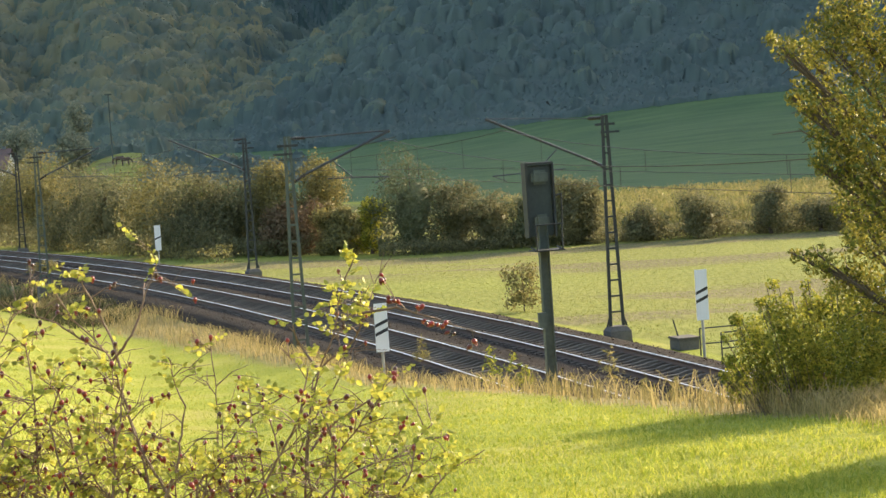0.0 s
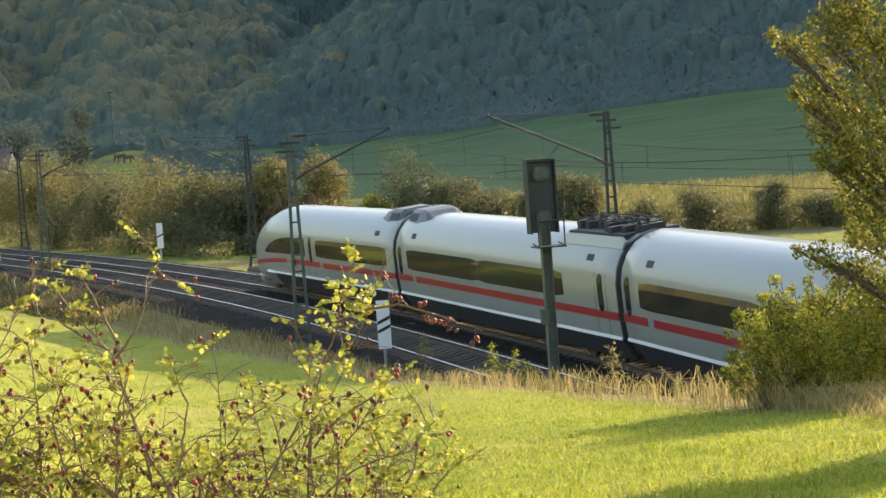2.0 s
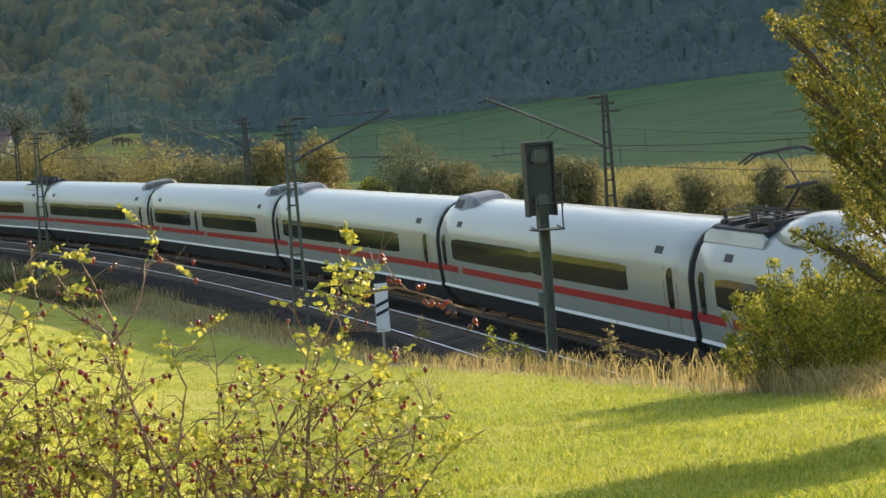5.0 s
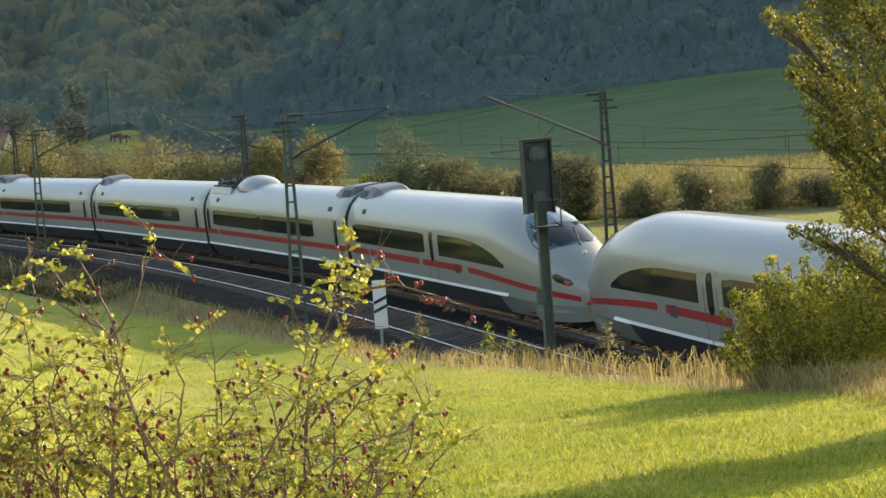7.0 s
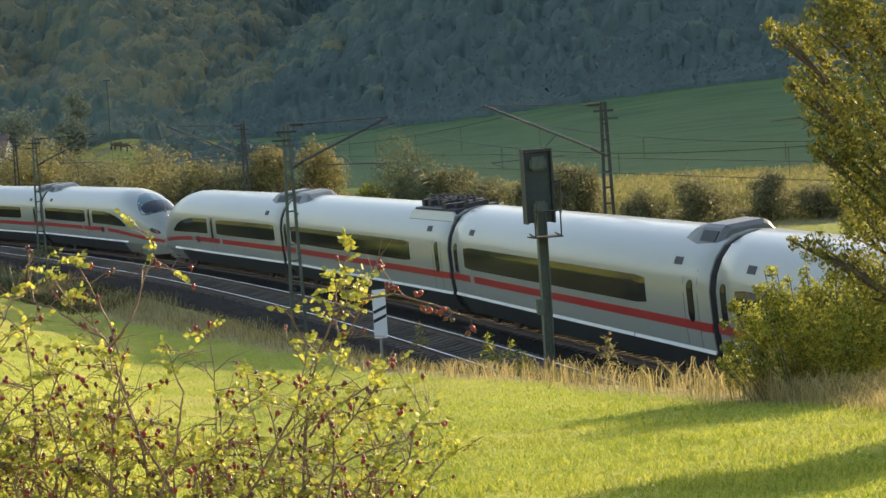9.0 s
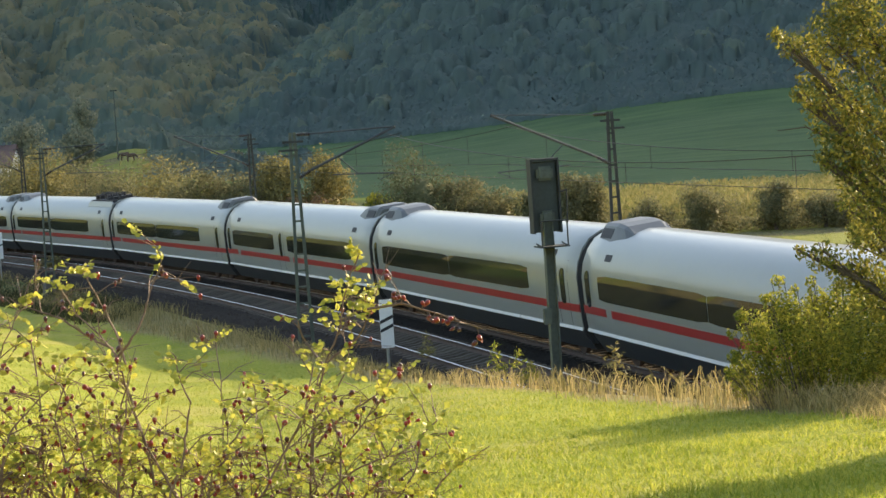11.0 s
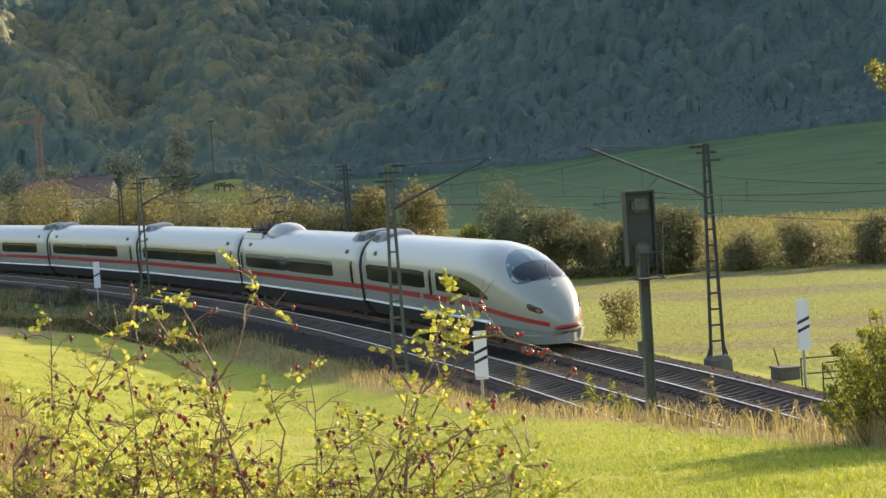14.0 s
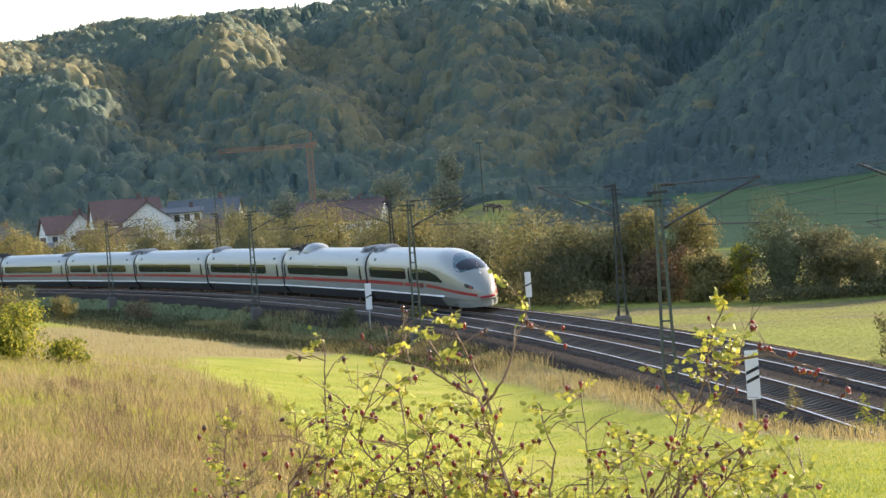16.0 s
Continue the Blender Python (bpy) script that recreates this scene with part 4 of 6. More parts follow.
# ---------------------------------------------------------------- foliage helpers
def leaves(points, size, rng, squash=0.6, sag=0.0, normals=None, facing=None, rough=0.42):
    """Small bent four-sided leaves at points, turned at random: verts and faces."""
    n = len(points)
    a = rng.normal(size=(n, 3))
    if normals is not None:
        a = a * 0.9 + normals
    a[:, 2] -= sag
    a /= np.linalg.norm(a, axis=1)[:, None]
    b = np.cross(a, rng.normal(size=(n, 3)))
    b /= np.linalg.norm(b, axis=1)[:, None]
    c = np.cross(a, b)
    if facing is not None:
        c = facing + rng.normal(size=(n, 3)) * rough
        c /= np.linalg.norm(c, axis=1)[:, None]
        a = np.cross(c, rng.normal(size=(n, 3)))
        a /= np.linalg.norm(a, axis=1)[:, None]
        b = np.cross(c, a)
    k = (size * rng.uniform(0.6, 1.35, n))[:, None]
    p = np.asarray(points)
    fold = c * k * 0.18
    V = np.stack([p - a * k * 0.5, p + b * k * squash * 0.5 + fold, p + a * k * 0.5, p - b * k * squash * 0.5 + fold], 1).reshape(-1, 3)
    F = np.arange(n * 4).reshape(-1, 4)
    return V, F


def lobes_points(lobes, n, rng, shell=0.55):
    """Points in ellipsoid lobes (cx, cy, cz, rx, ry, rz), more of them near the skin."""
    lob = np.array(lobes)
    w = lob[:, 3] * lob[:, 4] + lob[:, 4] * lob[:, 5]
    pick = rng.choice(len(lob), n, p=w / w.sum())
    d = rng.normal(size=(n, 3))
    d /= np.linalg.norm(d, axis=1)[:, None]
    r = shell + (1.08 - shell) * rng.random(n) ** 0.7
    out = lob[pick, :3] + d * lob[pick, 3:] * r[:, None]
    return out, d


def limb_mesh(paths, n=6):
    """paths: lists of (point, radius)."""
    bm = bmesh.new()
    for path in paths:
        rings = []
        for i, (p, r) in enumerate(path):
            a = Vector(path[max(0, i - 1)][0])
            b = Vector(path[min(len(path) - 1, i + 1)][0])
            q = (b - a).to_track_quat("Z", "Y")
            rings.append([Vector(p) + q @ Vector((r * math.cos(t), r * math.sin(t), 0)) for t in np.linspace(0, 2 * math.pi, n + 1)[:-1]])
        vs = [[bm.verts.new(p) for p in ring] for ring in rings]
        for a, b in zip(vs, vs[1:]):
            for i in range(n):
                bm.faces.new((a[i], a[(i + 1) % n], b[(i + 1) % n], b[i]))
        bm.faces.new(vs[-1])
    return bm


def crowns(x, y, z, h, wide, low, seed):
    """Lumpy closed crowns: verts and faces."""
    rng = np.random.default_rng(seed)
    n, rows, cols = len(x), 6, 8
    ph, th = np.meshgrid(np.linspace(-1.15, 1.5, rows), np.linspace(0, 2 * math.pi, cols + 1)[:-1], indexing="ij")
    d = np.stack([np.cos(ph) * np.cos(th), np.cos(ph) * np.sin(th), np.sin(ph)], -1).reshape(-1, 3)
    k = np.ones((n, len(d)))
    for _ in range(7):                          # boughs swell out of the crown
        q = rng.normal(size=(n, 3))
        q[:, 2] = np.abs(q[:, 2]) * 0.8
        q /= np.linalg.norm(q, axis=1)[:, None]
        k += rng.uniform(0.12, 0.34, n)[:, None] * np.clip((q @ d.T - 0.62) / 0.38, 0, 1) ** 1.2
    k += rng.normal(size=k.shape) * 0.13
    k *= 0.84
    px, py, pz = d[:, 0] * k, d[:, 1] * k, (1 + low) / 2 + (1 - low) / 2 * d[:, 2] * k
    V = np.stack([x[:, None] + px * wide[:, None], y[:, None] + py * wide[:, None], z[:, None] + pz * h[:, None]], -1)
    i = np.arange(rows - 1)[:, None] * cols
    j, j2 = np.arange(cols), (np.arange(cols) + 1) % cols
    quad = np.stack([i + j, i + j2, i + cols + j2, i + cols + j], -1).reshape(-1, 4)
    F = (np.arange(n)[:, None, None] * len(d) + quad[None]).reshape(-1, 4)
    return V.reshape(-1, 3), F


def tree(x, y, height, width, material, label, seed, trunk=0.22, count=2600, leaf=0.30, lobes=None, z=None, name="tree", category="tree", group="trees beyond the field", low=0.12):
    rng = np.random.default_rng(seed)
    z = gz(x, y) - 0.05 if z is None else z
    t = thing(name, Matrix.Translation((x, y, z)), label, category, group)
    if lobes is None:
        lobes = []
        small = 0.62 if height < 5.2 else 1.0
        for k in range(rng.integers(9, 14) if small == 1 else rng.integers(20, 28)):
            a, q = rng.uniform(0, 2 * math.pi), rng.uniform(low, 0.86)
            belly = math.sqrt(max(0.05, 1 - abs(2 * q - 0.95) ** 2.6))
            d = width * 0.5 * belly * rng.uniform(0.3, 0.75 if small == 1 else 0.95)
            s = width * rng.uniform(0.14, 0.27) * small
            lobes.append((d * math.cos(a), d * math.sin(a), height * q, s, s, s * rng.uniform(0.8, 1.15)))
        lobes.append((0, 0, height * 0.55, width * 0.27, width * 0.27, height * 0.38))
    P, N = lobes_points(lobes, count, rng)
    P = P + N * (rng.exponential(0.035, count) * width)[:, None] + rng.normal(size=P.shape) * 0.02 * width
    ok = P[:, 2] > 0.02
    V, F = leaves(P[ok], leaf, rng, 0.75, facing=N[ok], rough=0.65)
    crown = from_arrays("crown", V, F, material, t)
    if height > 2.2:                            # dense dark inside of the crown
        o = np.zeros(1)
        Vc, Fc = crowns(o, o, o, o + height * 0.66, o + width * 0.20, 0.03, seed)
        from_arrays("inner_foliage", Vc, Fc, material, crown)
    paths = [[((0, 0, -0.2), trunk), ((0.05, 0, height * 0.3), trunk * 0.75), ((0, 0.06, height * 0.62), trunk * 0.4), ((0, 0, height * 0.9), trunk * 0.12)]]
    for lo in lobes[:8]:
        h0 = max(0.15, lo[2] * 0.55)
        paths.append([((0, 0, h0), trunk * 0.4), ((lo[0] * 0.5, lo[1] * 0.5, (h0 + lo[2]) / 2 + 0.1), trunk * 0.25), ((lo[0], lo[1], lo[2]), trunk * 0.08)])
    part("trunk", limb_mesh(paths), "bark", t)
    return t


# ---------------------------------------------------------------- woods on the hills
def sprays(P, size, rng):
    """Three-cornered tufts of leaves standing loosely on the canopy."""
    c = np.array([0, -0.5, 0.6]) + rng.normal(size=P.shape) * 0.55
    c /= np.linalg.norm(c, axis=1)[:, None]
    a = np.cross(c, rng.normal(size=P.shape))
    a /= np.linalg.norm(a, axis=1)[:, None]
    b = np.cross(c, a)
    k = (size * rng.uniform(0.5, 1.4, len(P)))[:, None]
    V = np.stack([P + a * k, P - a * k * 0.6 + b * k * 0.8, P - a * k * 0.6 - b * k * 0.8], 1).reshape(-1, 3)
    return V, np.arange(len(V)).reshape(-1, 3)


def woods():
    """A closed canopy: the crowns of some ten thousand trees grown into one another."""
    rng = np.random.default_rng(11)
    a0, a1, da, r0, r1, dr = -21.6, 12.6, 0.066, 345.0, 1185.0, 1.1
    A, R = np.meshgrid(np.arange(a0, a1, da), np.arange(r0, r1, dr))
    X, Y = R * np.sin(np.radians(A)), R * np.cos(np.radians(A))
    G = ground_z(X, Y)
    rows, cols = A.shape
    scrub = (R < 440) & (A > -7.1 + 0.5 * wave(X, Y, 9, 3)) & (A < -3.0) & (R > 360 + 20 * wave(X, Y, 14, 5))
    wooded = ((G > 3.0 + 5.5 * smooth(-4, 10, A)) & (R > 432)) | scrub
    n = int(0.5 * (r1 ** 2 - r0 ** 2) * radians(a1 - a0) / 33)
    taz = rng.uniform(a0, a1, n)
    tr = np.sqrt(rng.uniform(r0 ** 2, r1 ** 2, n))
    ti, tj = np.round((tr - r0) / dr).astype(int).clip(0, rows - 1), np.round((taz - a0) / da).astype(int).clip(0, cols - 1)
    keep = wooded[ti, tj]
    taz, tr, ti, tj = taz[keep], tr[keep], ti[keep], tj[keep]
    n = len(tr)
    tx, ty = tr * np.sin(np.radians(taz)), tr * np.cos(np.radians(taz))
    stand = wave(tx, ty, 55, 8) + 0.6 * wave(tx, ty, 21, 9)
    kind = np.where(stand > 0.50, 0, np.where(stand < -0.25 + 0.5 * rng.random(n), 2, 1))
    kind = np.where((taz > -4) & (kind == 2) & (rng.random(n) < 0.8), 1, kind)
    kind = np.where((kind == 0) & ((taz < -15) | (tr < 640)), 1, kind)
    # trees of the near hill take the tone darkened for its shade
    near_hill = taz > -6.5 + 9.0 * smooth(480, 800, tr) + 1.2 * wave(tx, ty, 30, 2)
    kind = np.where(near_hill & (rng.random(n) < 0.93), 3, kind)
    rim = 3.0 + 5.5 * smooth(-4, 10, taz)
    h = np.where(tr < 432, 0.75, 0.35 + 0.65 * smooth(0, 6, ground_z(tx, ty) - rim)) * tr * rng.uniform(0.0075, 0.0135, n) * np.where(kind == 0, 1.15, 1)
    w = h * np.where(kind == 0, 0.26, rng.uniform(0.32, 0.55, n))
    order = np.argsort(h)
    Z = np.where(wooded, G + 0.0055 * R * (0.3 + 0.7 * smooth(0, 6, G - 3.0 - 5.5 * smooth(-4, 10, A))), G - 1.2)
    K, T = np.where(A > -5, 3, 1), np.full(A.shape, 0.5)
    tint = rng.random(n)
    p1, p2 = rng.uniform(0, 6.3, n), rng.uniform(0, 6.3, n)
    for di in range(-6, 7):
        for dj in range(-7, 8):
            i, j = ti[order] + di, tj[order] + dj
            ok = (i >= 0) & (i < rows) & (j >= 0) & (j < cols)
            i, j, o = i[ok], j[ok], order[ok]
            dx, dy = X[i, j] - tx[o], Y[i, j] - ty[o]
            ang = np.arctan2(dy, dx)
            edge = w[o] * (1 + 0.16 * np.sin(3 * ang + p1[o]) + 0.10 * np.sin(5 * ang + p2[o]))
            q = np.hypot(dx, dy) / edge
            dome = np.where(kind[o] == 0, 1 - q, 0.42 + 0.58 * np.sqrt(np.clip(1 - q * q, 0, 1)))
            z = G[ti[o], tj[o]] + h[o] * dome
            up = (q < 1) & (z > Z[i, j]) & wooded[i, j]
            i, j, o, z = i[up], j[up], o[up], z[up]
            Z[i, j], K[i, j], T[i, j] = z, kind[o], tint[o]
    rough = np.where(wooded, rng.normal(size=Z.shape) * 0.00055 * R, 0)
    V = np.stack([X + rng.normal(size=X.shape) * 0.22, Y + rng.normal(size=X.shape) * 0.3, Z + rough], -1).reshape(-1, 3)
    i, j = np.meshgrid(np.arange(rows - 1), np.arange(cols - 1), indexing="ij")
    c = i * cols + j
    use = (wooded[:-1, :-1] | wooded[1:, :-1] | wooded[:-1, 1:] | wooded[1:, 1:]).ravel()
    F = np.stack([c, c + 1, c + cols + 1, c + cols], -1).reshape(-1, 4)[use]
    names = ("wood_conifer", "wood_leafy", "wood_autumn", "wood_shaded")
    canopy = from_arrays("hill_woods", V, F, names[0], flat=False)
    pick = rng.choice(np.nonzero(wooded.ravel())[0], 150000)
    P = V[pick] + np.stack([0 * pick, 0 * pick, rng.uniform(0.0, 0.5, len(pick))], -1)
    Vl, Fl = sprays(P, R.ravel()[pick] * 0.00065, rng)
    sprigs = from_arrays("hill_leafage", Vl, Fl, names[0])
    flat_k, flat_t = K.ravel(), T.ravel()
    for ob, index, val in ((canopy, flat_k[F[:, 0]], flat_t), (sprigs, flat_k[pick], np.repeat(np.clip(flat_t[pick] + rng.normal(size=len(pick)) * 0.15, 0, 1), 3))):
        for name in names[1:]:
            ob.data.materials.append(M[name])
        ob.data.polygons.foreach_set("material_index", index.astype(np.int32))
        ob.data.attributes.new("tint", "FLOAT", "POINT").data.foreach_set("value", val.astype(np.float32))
    tagged(canopy, "dense mixed autumn wood on the valley side", "woods", kind="stuff")
    tagged(sprigs, "loose leafage over the wooded valley side", "woods", kind="stuff")


woods()

# ---------------------------------------------------------------- hedge trees along the field
AT = [  # turn right in degrees, metres, height, width, leaf material, words
    (-19.5, 300, 8.0, 9.5, "leaf_gold"), (-17.6, 250, 7.5, 8.5, "leaf_gold"), (-16.2, 222, 7.2, 7.0, "leaf_hedge"), (-15.0, 205, 7.0, 6.5, "leaf_hedge"), (-13.8, 185, 7.4, 7.0, "leaf_hedge"),
    (-12.6, 172, 6.8, 6.5, "leaf_hedge"), (-11.6, 168, 7.4, 7.0, "leaf_gold"), (-10.6, 166, 7.2, 6.5, "leaf_hedge"), (-9.7, 164, 8.4, 6.5, "leaf_gold"), (-8.8, 163, 6.4, 6.4, "leaf_hedge"),
    (-8.0, 162, 6.2, 6.0, "leaf_hedge"), (-7.0, 160, 6.3, 6.5, "leaf_gold"), (-6.1, 158, 6.9, 6.5, "leaf_hedge"), (-5.2, 158, 6.7, 5.5, "leaf_hedge"),
    (-4.25, 157, 7.4, 4.6, "leaf_gold"), (-2.95, 158, 7.7, 5.2, "leaf_gold"), (-3.6, 154, 4.0, 4.4, "leaf_red"), (-2.5, 152, 3.6, 3.6, "leaf_gold"),
]
WORDS = {"leaf_hedge": "leafy olive-green hedgerow tree", "leaf_gold": "autumn-yellow hedgerow tree in low sun", "leaf_red": "reddish autumn shrub in a hedgerow", "leaf_dark": "dark round field-edge tree", "leaf_bush": "low green field-edge shrub"}


def polar(az, r):
    return r * math.sin(radians(az)), r * math.cos(radians(az))


def beyond(az, r, lat=9.0):
    """The distance, kept clear of the line."""
    p = on_line(np.arange(0.0, 330.0, 2.0), lat)
    a, d = np.degrees(np.arctan2(p[:, 0], p[:, 1])), np.hypot(p[:, 0], p[:, 1])
    o = np.argsort(a)
    return max(r, float(np.interp(az, a[o], d[o])))


for i, (az, r, hh, ww, ma) in enumerate(AT):
    far = beyond(az, r)
    hh, ww = 0.87 * hh * far / r, ww * far / r
    x, y = polar(az, far)
    tree(x, y, hh, ww, ma, WORDS[ma], 40 + i, count=10000, leaf=0.18, low=0.02)
for i, (az, r, hh, ww, ma) in enumerate([
        (-0.72, 150, 6.6, 5.4, "leaf_dark"), (-1.75, 151, 3.9, 2.6, "leaf_bush"), (0.35, 150, 4.6, 4.4, "leaf_hedge"), (1.25, 149, 3.8, 4.0, "leaf_hedge"), (2.1, 148, 3.4, 3.2, "leaf_dark"),
        (2.95, 147, 4.7, 4.2, "leaf_hedge"), (3.5, 147, 4.3, 3.0, "leaf_hedge"), (5.0, 146, 2.7, 3.0, "leaf_hedge"), (6.35, 146, 3.1, 4.2, "leaf_hedge"), (8.1, 146, 3.3, 3.2, "leaf_hedge"), (9.3, 146, 2.2, 3.6, "leaf_hedge"), (10.6, 146, 2.6, 4.0, "leaf_hedge")]):
    x, y = polar(az, r)
    tree(x, y, hh, ww, ma, WORDS[ma] if ma != "leaf_hedge" else "olive-green shrub at the field's edge", 80 + i, count=8000 if hh > 4 else 5000, leaf=0.15, low=0.04, category="tree" if hh > 4 else "shrub", name="tree" if hh > 4 else "shrub", trunk=0.15)


def low_growth(name, label, az0, az1, r0, r1, n, hgt, material, size, seed, category):
    rng = np.random.default_rng(seed)
    az, r = rng.uniform(az0, az1, n), rng.uniform(r0, r1, n)
    least = np.array([beyond(q, 0.0, 6.0) for q in np.linspace(az0, az1, 60)])
    r = np.maximum(r, np.interp(az, np.linspace(az0, az1, 60), least) + rng.uniform(0, r1 - r0, n))
    x, y = r * np.sin(np.radians(az)), r * np.cos(np.radians(az))
    z = ground_z(x, y) + rng.random(n) ** 0.8 * hgt * (0.65 + 0.35 * wave(x, y, 1.8, seed))
    V, F = leaves(np.stack([x, y, z], -1), size, rng, 0.5)
    return tagged(from_arrays(name, V, F, material), label, category, kind="stuff")


low_growth("undergrowth", "dark tangled undergrowth below the hedge trees", -21, -1.2, 151, 160, 48000, 3.0, "leaf_hedge", 0.17, 5, "undergrowth")
low_growth("hedge", "low ragged hedge along the far field", -1.6, 12, 146, 150, 18000, 1.1, "leaf_hedge", 0.19, 6, "hedge")
low_growth("trackside_weeds", "green and brown weeds beside the line", -10.5, -5.2, 143, 150, 2200, 1.2, "leaf_gold", 0.2, 9, "weeds")


def maize_field():
    rng = np.random.default_rng(21)
    n = 60000
    az, r = rng.uniform(1.6, 13, n), np.sqrt(rng.uniform(156 ** 2, 200 ** 2, n))
    ok = r > 158 + 34 * smooth(4.5, 1.6, az)
    az, r = az[ok], r[ok]
    x, y = r * np.sin(np.radians(az)), r * np.cos(np.radians(az))
    z = ground_z(x, y) + rng.random(len(x)) * 1.6
    V, F = leaves(np.stack([x, y, z], -1), 0.42, rng, 0.22, normals=np.tile([0, 0, 1.6], (len(x), 1)))
    tagged(from_arrays("maize_field", V, F, "maize"), "ripe yellow maize field in evening sun", "crop", kind="stuff")


maize_field()


# ---------------------------------------------------------------- signs, signal, cabinet
def board_sign(s, lat, z0, z1, stripes, label, turn=0.0, wide=0.40):
    ground_here = float(np.interp(s, BANK_S, BANK_Z)) - 0.3 if lat < 0 else -0.75
    m = thing("distance_board", at_line(s, lat, ground_here, 0), label, "railway sign", "distance boards")
    h0, h1 = z0 - ground_here, z1 - ground_here
    bm = bmesh.new()
    rod(bm, (0, 0.06, -0.3), (0, 0.06, h0 + 0.15), 0.045, n=12)
    part("post", bm, "galv", m)
    bm = bmesh.new()
    box(bm, -wide / 2, wide / 2, -0.012, 0.012, h0, h1, bevel=0.004)
    b = part("board", bm, "sign_white", m, "white board with slanted black bars")
    for k in range(stripes):
        bm = bmesh.new()
        mid = (h0 + h1) / 2 + (stripes - 1) * 0.13 - k * 0.26
        lo = [(-wide / 2 + 0.004, -0.015, mid - 0.13), (wide / 2 - 0.004, -0.015, mid + 0.03), (wide / 2 - 0.004, -0.015, mid + 0.13), (-wide / 2 + 0.004, -0.015, mid - 0.03)]
        f = [bm.verts.new(p) for p in lo]
        g = [bm.verts.new((p[0], 0.015, p[2])) for p in lo]
        bm.faces.new(f), bm.faces.new(list(reversed(g)))
        for i in range(4):
            bm.faces.new((f[i], g[i], g[(i + 1) % 4], f[(i + 1) % 4]))
        bmesh.ops.recalc_face_normals(bm, faces=bm.faces)
        part("black_bar", bm, "sign_black", b)
    return m


board_sign(4.8, 3.3, 0.70, 2.27, 2, "white distance board with two black bars beside the track")
board_sign(4.4, -7.0, 0.68, 2.12, 2, "white distance board with black bars beside dry grass")
board_sign(82.8, 3.4, 0.47, 2.06, 1, "white distance board with one black bar by the hedge")
board_sign(82.7, -7.0, 0.58, 2.2, 1, "white distance board with one black bar on the bank")


def signal():
    s, lat = -12.4, -6.75
    m = thing("light_signal", at_line(s, lat, -0.4), "grey-green railway light signal seen from behind", "signal")
    bm = bmesh.new()
    for k in (-1, 1):
        box(bm, -0.11 if k < 0 else 0.085, -0.085 if k < 0 else 0.11, -0.09, 0.09, -0.3, 5.3)
    box(bm, -0.085, 0.085, -0.012, 0.012, -0.3, 5.3)
    part("post", bm, "steel", m)
    bm = bmesh.new()
    box(bm, -0.30, 0.30, 0.05, 0.30, 5.02, 6.62, bevel=0.03)
    case = part("signal_case", bm, "signal_green", m, "grey-green metal lamp case")
    for z, w in ((6.35, 0.2), (5.35, 0.17)):
        bm = bmesh.new()
        box(bm, -w, w, -0.10, 0.055, z - 0.16, z + 0.16, bevel=0.06)
        part("lamp_cover", bm, "steel", case)
    bm = bmesh.new()
    for k in (-1, 1):
        box(bm, k * 0.315 - 0.02, k * 0.315 + 0.02, -0.05, 0.30, 5.0, 6.68)
    box(bm, -0.33, 0.33, -0.04, 0.34, 6.63, 6.69)
    part("screen_edge", bm, "steel_dark", case)
    bm = bmesh.new()
    box(bm, -0.34, 0.34, -0.56, 0.05, 4.70, 4.73)
    step = part("service_step", bm, "steel_dark", m)
    for k in (-1, 1):
        bm = bmesh.new()
        rod(bm, (k * 0.30, -0.05, 4.78), (k * 0.30, -0.55, 4.72), 0.02)
        rod(bm, (k * 0.30, -0.55, 4.70), (k * 0.30, -0.55, 5.3), 0.018)
        part("rail_post", bm, "steel_dark", step)
    bm = bmesh.new()
    rod(bm, (-0.34, -0.55, 5.3), (0.34, -0.55, 5.3), 0.018)
    part("hand_bar", bm, "steel_dark", step)
    bm = bmesh.new()
    rod(bm, (0.33, 0.1, 5.9), (0.52, 0.1, 5.95), 0.02)
    rod(bm, (0.52, 0.1, 5.95), (0.50, 0.1, 5.2), 0.02)
    part("grab_rail", bm, "steel_dark", m)
    bm = bmesh.new()
    box(bm, -0.24, -0.06, -0.13, 0.02, 2.95, 3.3, bevel=0.01)
    part("junction_box", bm, "steel", m)
    return m


signal()


def cable_box(s, lat):
    m = thing("cable_box", at_line(s, lat, gz(*on_line(s, lat)[:2])), "weathered concrete cable box beside the track", "cable box")
    bm = bmesh.new()
    box(bm, -0.35, 0.35, -0.45, 0.45, -0.1, 0.36, bevel=0.02)
    part("body", bm, "concrete_dark", m)
    bm = bmesh.new()
    box(bm, -0.39, 0.39, -0.49, 0.49, 0.36, 0.43, bevel=0.015)
    part("cover", bm, "concrete_dark", m)
    bm = bmesh.new()
    rod(bm, (-0.1, 0.3, 0.42), (-0.25, 0.3, 1.0), 0.03, 0.02)
    part("conduit", bm, "steel_dark", m)


cable_box(9.6, 4.5)


